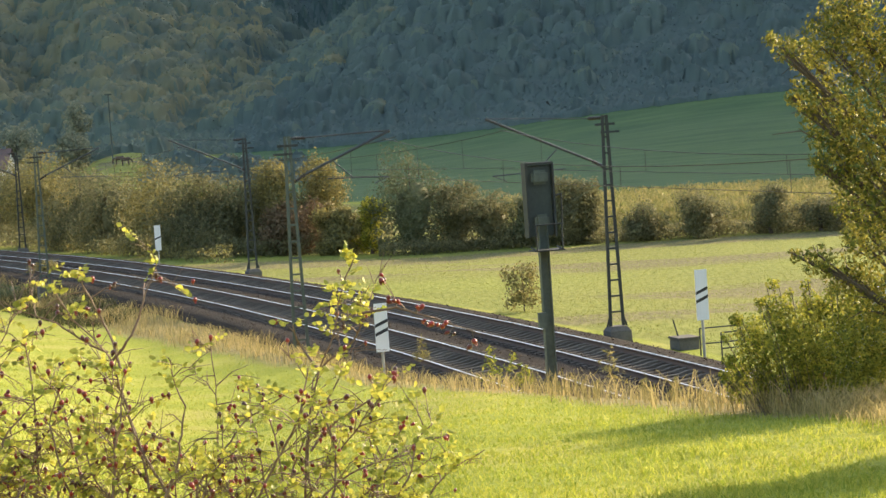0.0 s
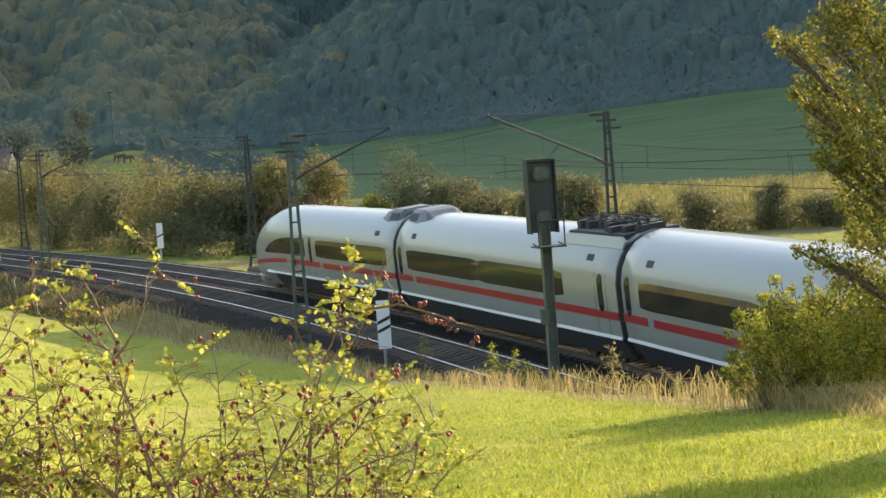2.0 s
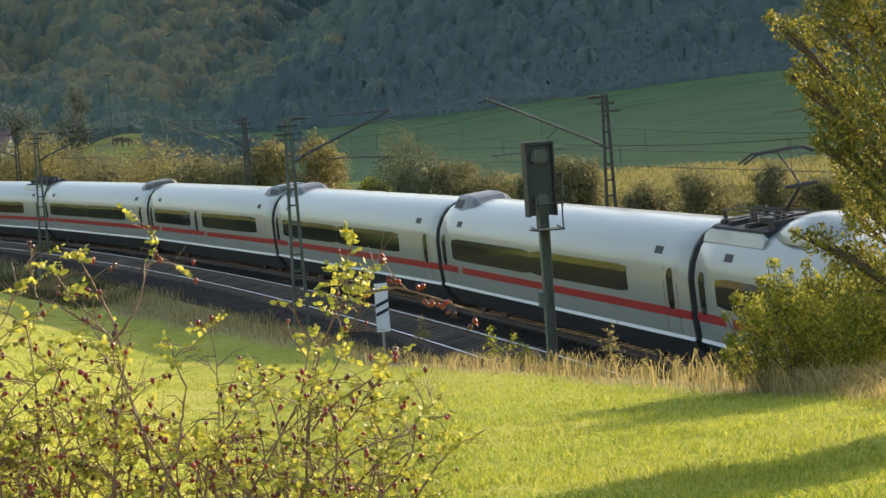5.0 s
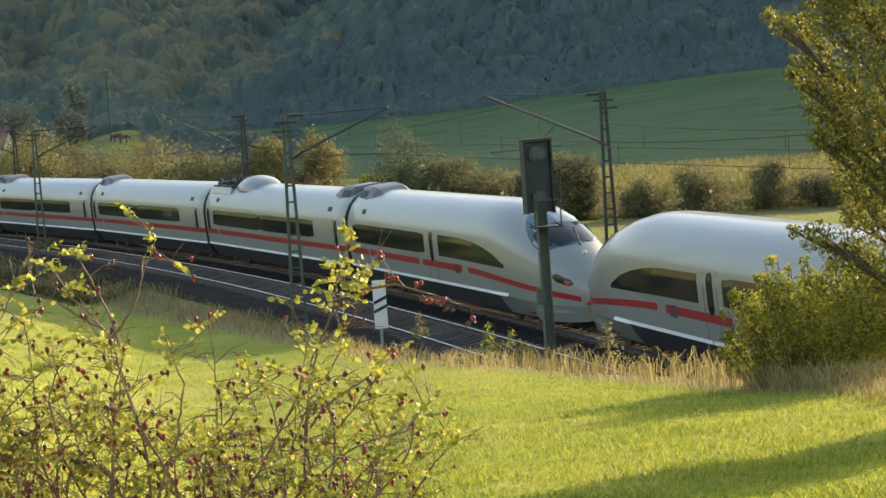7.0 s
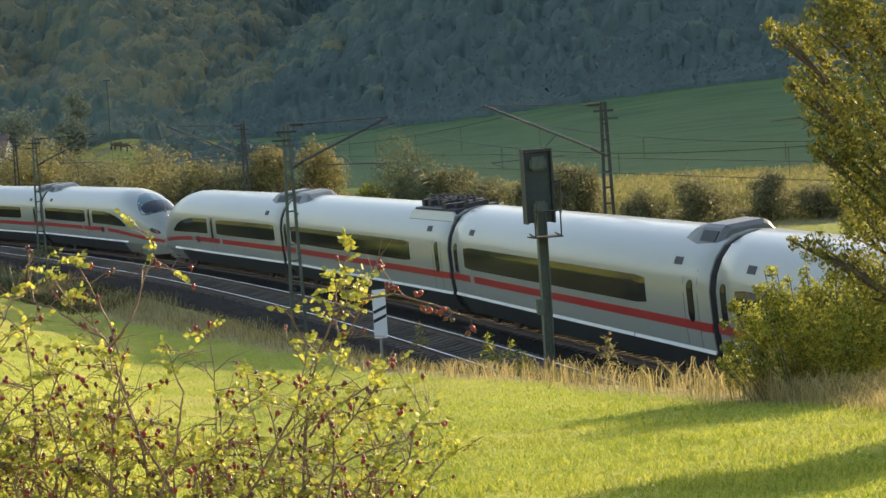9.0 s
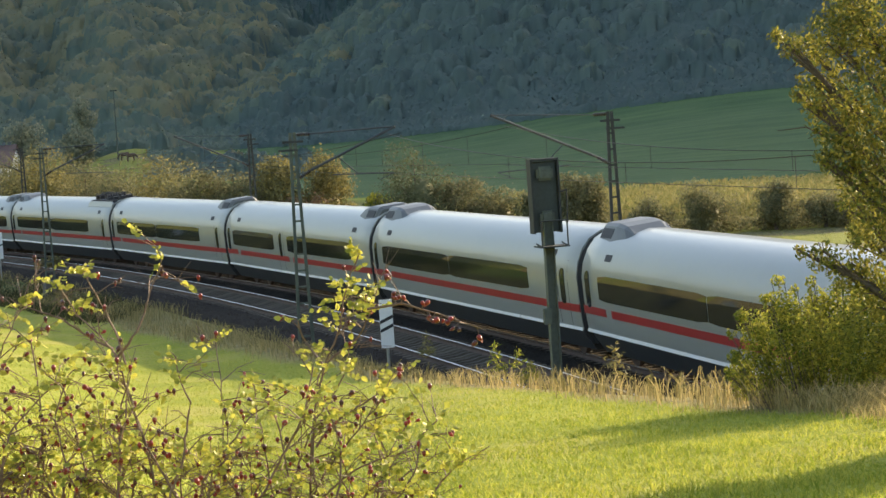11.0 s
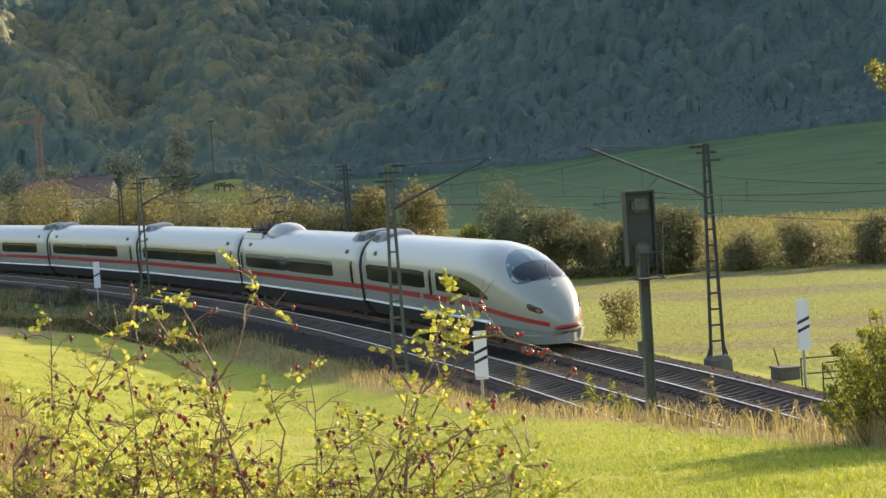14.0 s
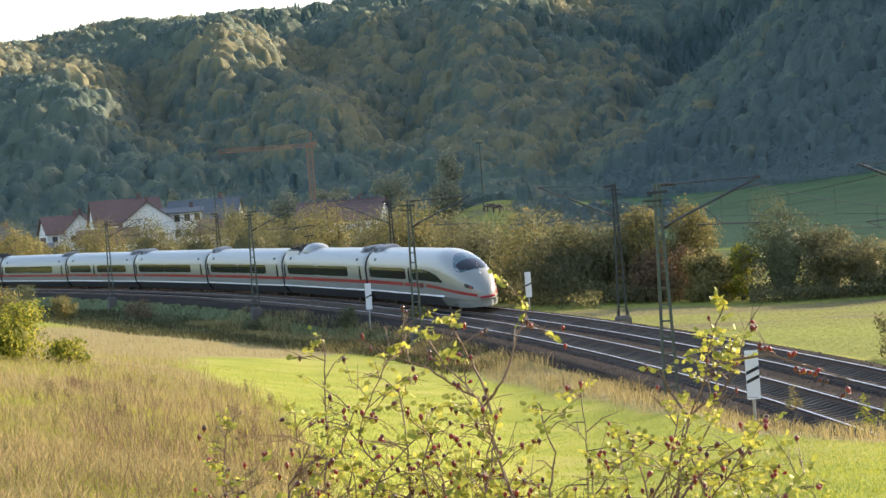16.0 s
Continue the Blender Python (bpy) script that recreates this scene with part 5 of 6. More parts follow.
def guard_rail(s, lat):
    m = thing("guard_rail", at_line(s, lat, -0.85), "dark tubular guard rail round a culvert", "railing")
    ends = [(-0.8, -0.9), (0.6, -0.9), (0.6, 0.9), (-0.8, 0.9)]
    for x, y in ends:
        bm = bmesh.new()
        rod(bm, (x, y, -0.1), (x, y, 1.05), 0.025)
        part("post", bm, "steel_dark", m)
    for z in (0.55, 1.05):
        for a, b in zip(ends, ends[1:]):
            bm = bmesh.new()
            rod(bm, (*a, z), (*b, z), 0.022)
            part("rail_tube", bm, "steel_dark", m)
    bm = bmesh.new()
    box(bm, -0.9, 0.7, -1.0, 1.0, -0.15, 0.1, bevel=0.03)
    part("culvert_slab", bm, "concrete", m)


guard_rail(6.3, 4.9)
x, y, _ = on_line(29.2, 5.6)
tree(x, y, 2.15, 1.75, "leaf_gold", "small yellowing shrub beside the ballast", 207, trunk=0.04, count=1500, leaf=0.12, name="shrub", category="shrub", group="", low=0.05)
# ---------------------------------------------------------------- village, crane and poles in the distance
def gable_house(az, r, wide, deep, wall_h, roof_h, turn, roof_mat, label, windows=(3, 2), z=None):
    x, y = polar(az, r)
    base = gz(x, y) - 0.2 if z is None else z
    h = thing("house", Matrix.Translation((x, y, base)) @ pose(0, 0, 0, 0, 0, -az + turn), label, "house", "houses of the village")
    bm = bmesh.new()
    pts = [(-wide / 2, -deep / 2), (wide / 2, -deep / 2), (wide / 2, deep / 2), (-wide / 2, deep / 2)]
    lo = [bm.verts.new((a, b, 0)) for a, b in pts]
    hi = [bm.verts.new((a, b, wall_h)) for a, b in pts]
    g = [bm.verts.new((k * wide / 2, 0, wall_h + roof_h - 0.1)) for k in (-1, 1)]
    for f in ((lo[0], lo[1], hi[1], hi[0]), (lo[2], lo[3], hi[3], hi[2]), (lo[1], lo[2], hi[2], g[1], hi[1]), (lo[3], lo[0], hi[0], g[0], hi[3])):
        bm.faces.new(f)
    part("wall", bm, "wall_white", h)
    o, n = 0.45, roof_h / (deep / 2)
    rings = []
    for k in (-1, 1):
        xx = k * (wide / 2 + o)
        rings.append([(xx, -deep / 2 - o, wall_h - o * n), (xx, 0, wall_h + roof_h), (xx, deep / 2 + o, wall_h - o * n), (xx, deep / 2 + o, wall_h - o * n - 0.2), (xx, 0, wall_h + roof_h - 0.25), (xx, -deep / 2 - o, wall_h - o * n - 0.2)])
    rf = part("roof", loft(rings), roof_mat, h)
    bm = bmesh.new()
    box(bm, wide * 0.2, wide * 0.2 + 0.7, -0.3, 0.4, wall_h + roof_h * 0.6, wall_h + roof_h + 0.9)
    part("chimney", bm, "roof_red", rf)
    cols, rows = windows
    for side, span, off in ((0, wide, deep / 2), (1, deep, wide / 2)):
        for i in range(cols if side == 0 else 2):
            for j in range(rows):
                u = -span / 2 + span * (i + 0.5) / (cols if side == 0 else 2)
                zz = 1.2 + j * 2.8
                if zz + 1.3 > wall_h:
                    continue
                bm = bmesh.new()
                if side == 0:
                    box(bm, u - 0.5, u + 0.5, -off - 0.04, -off + 0.05, zz, zz + 1.3)
                else:
                    box(bm, off - 0.05, off + 0.05, u - 0.5, u + 0.5, zz, zz + 1.3)
                part("window", bm, "pane", h)
                if side == 1:
                    bm = bmesh.new()
                    box(bm, -off - 0.05, -off + 0.05, u - 0.5, u + 0.5, zz, zz + 1.3)
                    part("window", bm, "pane", h)
    return h


def at16(px):
    """Turn to the right for places read along the valley, in steps of the picture's width at the end of the pan."""
    return -9.05 + math.degrees(math.atan((px - 784) / 4091))


gable_house(at16(268), 430, 6.5, 9.5, 7.6, 3.6, 90, "roof_red", "white gabled house with a red tiled roof", (3, 3), z=-1.4)
gable_house(at16(328), 436, 7.5, 8, 8.6, 0.8, 0, "roof_grey", "white house with a flat-pitched grey roof", (4, 3), z=-1.2)
gable_house(at16(228), 455, 13, 10, 7.0, 4.5, 8, "roof_red", "white house under a broad dark-red roof", (4, 2), z=-0.8)
gable_house(at16(120), 470, 9, 8, 6.2, 3.2, 12, "roof_red", "white house with a red roof and gable", (3, 2), z=-1.0)
gable_house(at16(148), 462, 3.5, 6, 6.6, 3.0, 88, "roof_red", "narrow white gabled house", (2, 2), z=-1.0)
gable_house(at16(195), 415, 10, 8, 4.4, 2.4, -6, "roof_red", "low house with a broad red roof", (3, 1), z=-1.4)
gable_house(at16(370), 452, 13.5, 11, 6.6, 4.0, -10, "roof_grey", "house with a large slate-grey roof and skylights", (4, 2), z=-1.0)
gable_house(at16(402), 415, 8.5, 8, 4.8, 2.4, -20, "roof_red", "low house with a brown-red roof", (2, 1), z=-1.4)
gable_house(at16(60), 400, 7.5, 7, 3.2, 1.8, 10, "roof_grey", "low white building with pale grey roof", (2, 1), z=-1.2)
gable_house(at16(4), 440, 5, 7, 5.6, 2.4, 20, "roof_grey", "small white house at the wood's foot", (2, 2), z=-1.0)
barn = gable_house(at16(612), 425, 15.5, 13, 4.6, 3.6, -12, "roof_red", "long barn with ridge vents and a red roof muted for haze", (5, 1), z=-0.8)
for i in range(14):
    bm = bmesh.new()
    box(bm, -7 + i * 1.05, -6.5 + i * 1.05, -0.35, 0.35, 8.1, 8.65)
    part("ridge_vent", bm, "roof_grey", barn)


def tower_crane(az, r):
    x, y = polar(az, r)
    c = thing("tower_crane", Matrix.Translation((x, y, gz(x, y))) @ pose(0, 0, 0, 0, 0, -az), "orange tower crane above the village roofs", "crane")
    top = 18.6 - gz(x, y)

    def lattice(name, a, b, half, n, w):
        a, b = Vector(a), Vector(b)
        d = (b - a).normalized()
        u = d.cross(Vector((0, 1, 0))).normalized() if abs(d.y) < 0.9 else Vector((1, 0, 0))
        v = d.cross(u)
        bm = bmesh.new()
        cor = [u * half + v * half, u * half - v * half, -u * half - v * half, -u * half + v * half]
        for q in cor:
            bar(bm, a + q, b + q, w)
        for i in range(n):
            for k in range(4):
                bar(bm, a + (b - a) * (i / n) + cor[k], a + (b - a) * ((i + 1) / n) + cor[(k + 1) % 4], w * 0.6)
        return part(name, bm, "crane", c)
    lattice("tower", (0, 0, 0), (0, 0, top), 0.5, 16, 0.16)
    lattice("jib", (-17.6, 0, top - 0.2), (1.5, 0, top - 0.2), 0.32, 18, 0.12)
    bm = bmesh.new()
    bar(bm, (0.2, 0, top), (0.6, 0, top + 2.3), 0.22)
    bar(bm, (0.2, 0, top), (1.7, 0, top + 0.7), 0.16)
    part("peak", bm, "crane", c)
    bm = bmesh.new()
    rod(bm, (0.6, 0, top + 2.3), (-9.5, 0, top + 0.2), 0.04, n=5)
    rod(bm, (0.6, 0, top + 2.3), (1.7, 0, top + 0.6), 0.04, n=5)
    part("tie_rope", bm, "steel_dark", c)


tower_crane(at16(562), 448)


def lamp_pole(az, r, z_top, label, lit=False):
    x, y = polar(az, r)
    b = gz(x, y)
    p = thing("floodlight_pole", Matrix.Translation((x, y, b)), label, "pole", "distant poles")
    bm = bmesh.new()
    rod(bm, (0, 0, -0.3), (0, 0, z_top - b), 0.13, 0.08)
    part("shaft", bm, "steel", p)
    bm = bmesh.new()
    box(bm, -0.6, 0.6, -0.15, 0.15, z_top - b, z_top - b + 0.25, bevel=0.03)
    part("lamp_head", bm, "steel", p)


lamp_pole(at16(862), 400, 15.3, "tall grey floodlight pole in the meadow")
lamp_pole(at16(472), 410, 11.4, "grey street lamp pole by the village")
lamp_pole(at16(388), 405, 11.5, "slim grey pole before the houses")
lamp_pole(at16(404), 300, 9.4, "slim grey line pole behind the train")


def horse(az, r, turn):
    x, y = polar(az, r)
    h = thing("horse", Matrix.Translation((x, y, gz(x, y))) @ pose(0, 0, 0, 0, 0, -az + turn), "dark brown horse grazing in a sunlit meadow", "horse", "grazing horses")
    rings = [[(px_, w * math.cos(q), zc + hh * math.sin(q)) for q in np.linspace(0, 2 * math.pi, 11)[:-1]] for px_, w, hh, zc in ((-0.85, 0.1, 0.12, 1.2), (-0.7, 0.28, 0.32, 1.15), (-0.1, 0.3, 0.33, 1.05), (0.5, 0.28, 0.33, 1.1), (0.75, 0.12, 0.18, 1.2))]
    part("body", loft(rings), "hide", h, smooth_by=60)
    bm = bmesh.new()
    rod(bm, (0.65, 0, 1.2), (1.15, 0, 0.75), 0.18, 0.12)
    part("neck", bm, "hide", h)
    bm = bmesh.new()
    rod(bm, (1.1, 0, 0.8), (1.3, 0, 0.3), 0.13, 0.08)
    part("head", bm, "hide", h)
    for a, b in ((-0.6, -0.15), (-0.6, 0.15), (0.5, -0.15), (0.5, 0.15)):
        bm = bmesh.new()
        rod(bm, (a, b, 1.0), (a + 0.03, b, 0), 0.1, 0.05)
        part("leg", bm, "hide", h)


horse(at16(884), 392, 20), horse(at16(873), 396, 160)
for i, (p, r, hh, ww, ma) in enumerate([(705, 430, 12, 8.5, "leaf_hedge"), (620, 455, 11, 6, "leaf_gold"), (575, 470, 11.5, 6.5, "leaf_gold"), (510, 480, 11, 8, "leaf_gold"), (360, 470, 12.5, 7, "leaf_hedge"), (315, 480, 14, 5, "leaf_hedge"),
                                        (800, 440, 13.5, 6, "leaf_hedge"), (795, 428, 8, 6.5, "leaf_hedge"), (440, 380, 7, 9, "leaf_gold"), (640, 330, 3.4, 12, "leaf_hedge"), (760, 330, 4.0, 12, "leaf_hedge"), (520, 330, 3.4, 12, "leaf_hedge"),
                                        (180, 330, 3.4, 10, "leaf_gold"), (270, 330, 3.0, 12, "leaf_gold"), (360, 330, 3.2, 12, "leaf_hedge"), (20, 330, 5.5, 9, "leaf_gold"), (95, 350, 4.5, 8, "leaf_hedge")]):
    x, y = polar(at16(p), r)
    # from 425 m on, trees get the leaf colour with haze in it
    tree(x, y, hh, ww, ma if r < 425 else "leaf_hazed", "broad leafy tree near the village" if ma == "leaf_hedge" else "yellowing tree near the village", 300 + i, count=2600, leaf=0.55, group="trees round the village", low=0.1)


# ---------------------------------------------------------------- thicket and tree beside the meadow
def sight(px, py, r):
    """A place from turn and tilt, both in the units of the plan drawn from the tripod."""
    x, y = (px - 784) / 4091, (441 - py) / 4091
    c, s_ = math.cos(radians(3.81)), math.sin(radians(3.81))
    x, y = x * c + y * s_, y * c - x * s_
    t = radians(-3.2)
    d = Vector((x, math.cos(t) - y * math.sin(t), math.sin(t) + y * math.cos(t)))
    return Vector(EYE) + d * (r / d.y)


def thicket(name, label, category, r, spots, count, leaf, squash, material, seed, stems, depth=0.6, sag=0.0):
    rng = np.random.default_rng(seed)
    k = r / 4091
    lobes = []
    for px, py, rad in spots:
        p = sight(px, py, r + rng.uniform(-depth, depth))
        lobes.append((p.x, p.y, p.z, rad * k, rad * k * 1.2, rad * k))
    if category == "bush":                      # ragged outline
        for px, py, rad in spots * 2:
            q = rng.uniform(-0.3, math.pi + 0.3)
            p = sight(px + rad * 1.0 * math.cos(q), py - rad * 1.0 * math.sin(q), r + rng.uniform(-depth, depth))
            w = rad * rng.uniform(0.12, 0.30) * k
            lobes.append((p.x, p.y, p.z, w, w, w * rng.uniform(1, 2)))
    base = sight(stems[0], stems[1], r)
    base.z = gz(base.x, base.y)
    t = thing(name, Matrix.Translation(base), label, category)
    lobes = [(a - base.x, b - base.y, c - base.z, d, e, f) for a, b, c, d, e, f in lobes]
    P, N = lobes_points(lobes, count, rng, 0.25)
    P = P[P[:, 2] > 0.0]
    V, F = leaves(P, leaf, rng, squash, sag)
    from_arrays("crown" if category == "tree" else "foliage", V, F, material, t)
    paths = []
    w = stems[2]
    if category == "tree":
        topz = max(l[2] for l in lobes)
        paths.append([((0, 0, -0.3), w), ((0.1, 0, topz * 0.4), w * 0.7), ((0, 0.1, topz), w * 0.2)])
    for l in lobes:
        z0 = max(0.1, l[2] * 0.55) if category == "tree" else -0.1
        a = Vector((0, 0, z0)) if category == "tree" else Vector((l[0] * 0.6, l[1], -0.1))
        b = Vector(l[:3])
        mid = a.lerp(b, 0.55) + Vector((0, 0, -0.1 if category == "tree" else 0.1))
        paths.append([(a, w * 0.4), (mid, w * 0.25), (b, w * 0.12)])
        for j in range(4):
            e = b + Vector(rng.normal(size=3)) * l[3] * 0.7
            paths.append([(mid.lerp(b, 0.5), w * 0.13), (b.lerp(e, 0.5), w * 0.09), (e, w * 0.03)])
    part("framework" if category != "tree" else "trunk", limb_mesh(paths, 5), "bark", t)
    return t


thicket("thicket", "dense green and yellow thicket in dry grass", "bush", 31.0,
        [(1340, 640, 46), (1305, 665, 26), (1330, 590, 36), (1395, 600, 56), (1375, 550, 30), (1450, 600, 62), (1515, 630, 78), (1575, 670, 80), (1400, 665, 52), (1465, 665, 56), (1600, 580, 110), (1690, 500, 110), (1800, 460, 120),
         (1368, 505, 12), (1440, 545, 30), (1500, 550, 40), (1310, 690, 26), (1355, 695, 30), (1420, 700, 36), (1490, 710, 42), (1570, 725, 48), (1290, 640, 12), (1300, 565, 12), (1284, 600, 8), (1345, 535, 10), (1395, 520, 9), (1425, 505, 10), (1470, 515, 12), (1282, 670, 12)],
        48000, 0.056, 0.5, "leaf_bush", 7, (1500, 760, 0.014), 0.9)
# out of view, added and placed for its shadow on the meadow
thicket("thicket", "unseen thicket added beside the meadow to cast its shadow", "bush", 21.8,
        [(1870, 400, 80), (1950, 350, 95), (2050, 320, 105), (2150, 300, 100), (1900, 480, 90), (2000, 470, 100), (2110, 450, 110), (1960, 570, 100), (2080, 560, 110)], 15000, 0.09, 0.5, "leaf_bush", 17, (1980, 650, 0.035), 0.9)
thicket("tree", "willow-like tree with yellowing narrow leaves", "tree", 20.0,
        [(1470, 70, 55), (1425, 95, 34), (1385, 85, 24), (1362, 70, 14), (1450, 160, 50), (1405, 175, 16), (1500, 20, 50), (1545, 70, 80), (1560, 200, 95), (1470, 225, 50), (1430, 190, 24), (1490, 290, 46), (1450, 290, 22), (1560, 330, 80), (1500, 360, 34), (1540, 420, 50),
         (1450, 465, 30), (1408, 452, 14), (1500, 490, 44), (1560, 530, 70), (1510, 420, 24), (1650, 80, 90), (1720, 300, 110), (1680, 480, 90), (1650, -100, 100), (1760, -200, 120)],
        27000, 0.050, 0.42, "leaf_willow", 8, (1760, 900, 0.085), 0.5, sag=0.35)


for i, (x, y, hh, ww, ma, words) in enumerate([
        (-31.5, 88.0, 2.5, 3.2, "leaf_bush", "yellowing shrub at the edge of the dry slope"), (-33.6, 93.0, 3.2, 2.6, "leaf_gold", "tall yellowing shrub at the edge of the dry slope"), (-29.2, 87.5, 1.1, 1.6, "leaf_bush", "low yellow shrub in dry grass"),
        (-70.5, 199.0, 3.2, 3.4, "leaf_dark", "dark shrub on the railway bank"), (-65.5, 196.0, 2.2, 2.6, "leaf_gold", "yellow-green shrub on the railway bank"), (-57.5, 192.0, 1.6, 3.0, "leaf_red", "low red-brown shrub on the railway bank"),
        (-49.0, 171.0, 1.0, 1.8, "leaf_dark", "low dark shrub on the railway bank"), (-30.0, 147.0, 1.3, 1.7, "leaf_dark", "low dark shrub on the railway bank"), (-39.5, 160.0, 0.9, 1.6, "leaf_dark", "low dark shrub on the railway bank"), (-24.5, 141.5, 1.0, 1.9, "leaf_gold", "yellow-green shrub on the railway bank")]):
    tree(x, y, hh, ww, ma, words, 220 + i, trunk=0.05, count=3200 if hh > 2 else 1300, leaf=0.13, name="shrub", category="shrub", group="shrubs on the near slope", low=0.06)
rng = np.random.default_rng(77)
for i in range(26):
    az, r = radians(rng.uniform(-19.3, -13.2)), rng.uniform(26, 75)
    ma, words = (("leaf_red", "red-brown dock gone to seed in dry grass"), ("leaf_gold", "yellow-brown weed in dry grass"), ("stalk", "brown withered weed in dry grass"))[i % 3]
    tree(r * math.sin(az), r * math.cos(az), rng.uniform(0.35, 0.7), rng.uniform(0.18, 0.4), ma, words, 260 + i, trunk=0.007, count=240, leaf=0.03, name="weed", category="weed", group="weeds on the dry slope", low=0.2)

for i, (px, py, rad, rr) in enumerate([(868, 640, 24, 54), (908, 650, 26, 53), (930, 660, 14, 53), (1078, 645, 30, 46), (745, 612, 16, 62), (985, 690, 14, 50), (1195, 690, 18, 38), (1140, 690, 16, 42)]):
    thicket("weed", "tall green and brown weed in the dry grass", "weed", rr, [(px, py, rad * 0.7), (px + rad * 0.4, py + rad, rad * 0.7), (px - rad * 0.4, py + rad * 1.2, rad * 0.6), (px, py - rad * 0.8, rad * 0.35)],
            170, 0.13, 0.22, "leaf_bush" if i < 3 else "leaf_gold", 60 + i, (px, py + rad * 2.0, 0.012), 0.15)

# ---------------------------------------------------------------- wild rose before the camera
def rose():
    rng = np.random.default_rng(5)
    rnd = random.Random(5)
    R0 = 6.0
    K = R0 / 4091
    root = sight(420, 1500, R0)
    root.z = gz(root.x, root.y)
    t = thing("wild_rose", Matrix.Translation(root), "wild rose bush with red hips and yellowing leaves", "rose bush")
    stems = [
        [(545, 1500), (546, 1100), (540, 880), (548, 740), (565, 655), (592, 590), (604, 520), (625, 458)],
        [(565, 655), (606, 625), (640, 575), (655, 530)], [(565, 655), (532, 612), (518, 575)], [(548, 800), (600, 745), (668, 700)],
        [(640, 555), (700, 545), (780, 568), (850, 592)], [(470, 1500), (520, 930), (620, 840), (720, 805), (765, 752)], [(520, 930), (560, 850), (640, 745), (670, 705)],
        [(290, 1500), (270, 1050), (268, 880), (240, 760), (200, 640), (125, 565), (92, 510)], [(200, 640), (232, 592), (258, 520), (279, 465)], [(215, 655), (180, 560), (135, 490)],
        [(190, 625), (100, 572), (20, 545)], [(60, 1500), (75, 1000), (70, 850), (55, 680), (40, 600)], [(340, 1500), (350, 1000), (352, 860), (430, 745), (505, 700)],
        [(385, 1500), (388, 900), (383, 700), (374, 606)], [(-85, 1500), (-85, 900), (-85, 700), (-92, 560), (-98, 520)], [(-60, 1500), (-60, 900), (-20, 660), (35, 530)],
        [(160, 1500), (150, 900), (120, 760), (100, 690), (30, 640)], [(690, 1500), (640, 950), (690, 860), (790, 800)], [(-200, 1500), (-180, 900), (-110, 780), (-60, 720), (-30, 640)],
        [(470, 1200), (480, 900), (455, 780), (440, 690)], [(230, 1300), (260, 1000), (310, 830), (330, 720), (300, 650)], [(30, 1300), (10, 950), (-30, 820), (-40, 740)],
        [(420, 1300), (430, 900), (500, 800), (560, 760)], [(600, 1300), (600, 950), (640, 880), (700, 880)], [(330, 1300), (320, 930), (250, 840), (190, 780), (150, 770)], [(520, 1300), (500, 960), (440, 860), (410, 800)],
        [(100, 1300), (110, 960), (60, 820), (20, 780)], [(-120, 1300), (-150, 960), (-240, 880), (-270, 850)], [(180, 1300), (190, 940), (205, 780), (215, 700), (170, 650)],
    ]
    for _ in range(46):                         # the tangle low in the bush
        x0, top = rnd.uniform(-230, 690), rnd.uniform(640, 850)
        lean = rnd.uniform(-110, 110)
        w = rnd.uniform(-55, 55)
        stems.append([(x0, 1300), (x0 + lean * 0.2 + w, 1000), (x0 + lean * 0.4 - w * 0.3, 1000 + (top - 1000) * 0.45), (x0 + lean * 0.75 - w * 0.6, 1000 + (top - 1000) * 0.75), (x0 + lean * 1.2, top)])
    thick, thin, leaf_p, hips, string = [], [], [], [], []

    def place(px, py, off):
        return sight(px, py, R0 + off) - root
    for n, st in enumerate(stems):
        off = rnd.uniform(-0.4, 0.4) if n > 6 else rnd.uniform(-0.12, 0.12)
        pts = [place(a + rnd.uniform(-3, 3), b, off + rnd.uniform(-0.03, 0.03)) for a, b in st]
        full = []
        for a, b in zip(pts, pts[1:]):
            m = max(2, int((b - a).length / 0.022))
            side = Vector((rnd.uniform(-1, 1), rnd.uniform(-1, 1), rnd.uniform(-1, 1))) * 0.006
            full += [a.lerp(b, i / m) + side * math.sin(math.pi * i / m) + Vector(rng.normal(size=3)) * 0.0012 for i in range(m)]
        full.append(pts[-1])
        r0 = 0.0058 if len(st) > 4 else 0.0034
        path = [(p, r0 * (1 - 0.8 * i / len(full)) + 0.0006) for i, p in enumerate(full)]
        thick.append(path)
        hippy = n == 4
        for i in range(2, len(full)):
            p = full[i]
            if p.z + root.z < EYE[2] - 1.35:
                continue
            rel = i / len(full)
            if rnd.random() < (0.72 if not hippy else 0.9):
                d = Vector((rnd.uniform(-1, 1), rnd.uniform(-0.8, 0.8), rnd.uniform(-0.25, 0.9))).normalized()
                ln = rnd.uniform(0.05, 0.22) * (1.15 - 0.65 * rel) * (0.35 if hippy else 1)
                q1 = p + d * ln * 0.5 + Vector((0, 0, 0.006))
                q2 = p + d * ln + Vector((0, 0, -0.008))
                thin.append([(p, 0.0018), (q1, 0.0013), (q2, 0.0007)])
                ends = [(q1, q2, d)]
                for _ in range(rnd.randint(1, 4) if ln > 0.06 else 0):
                    d2 = (d + Vector((rnd.uniform(-1, 1), rnd.uniform(-1, 1), rnd.uniform(-0.6, 0.9)))).normalized()
                    a0 = p.lerp(q2, rnd.uniform(0.3, 0.9))
                    e = a0 + d2 * rnd.uniform(0.03, 0.09)
                    thin.append([(a0, 0.0011), (a0.lerp(e, 0.5) + Vector((0, 0, 0.003)), 0.0009), (e, 0.0006)])
                    ends.append((a0, e, d2))
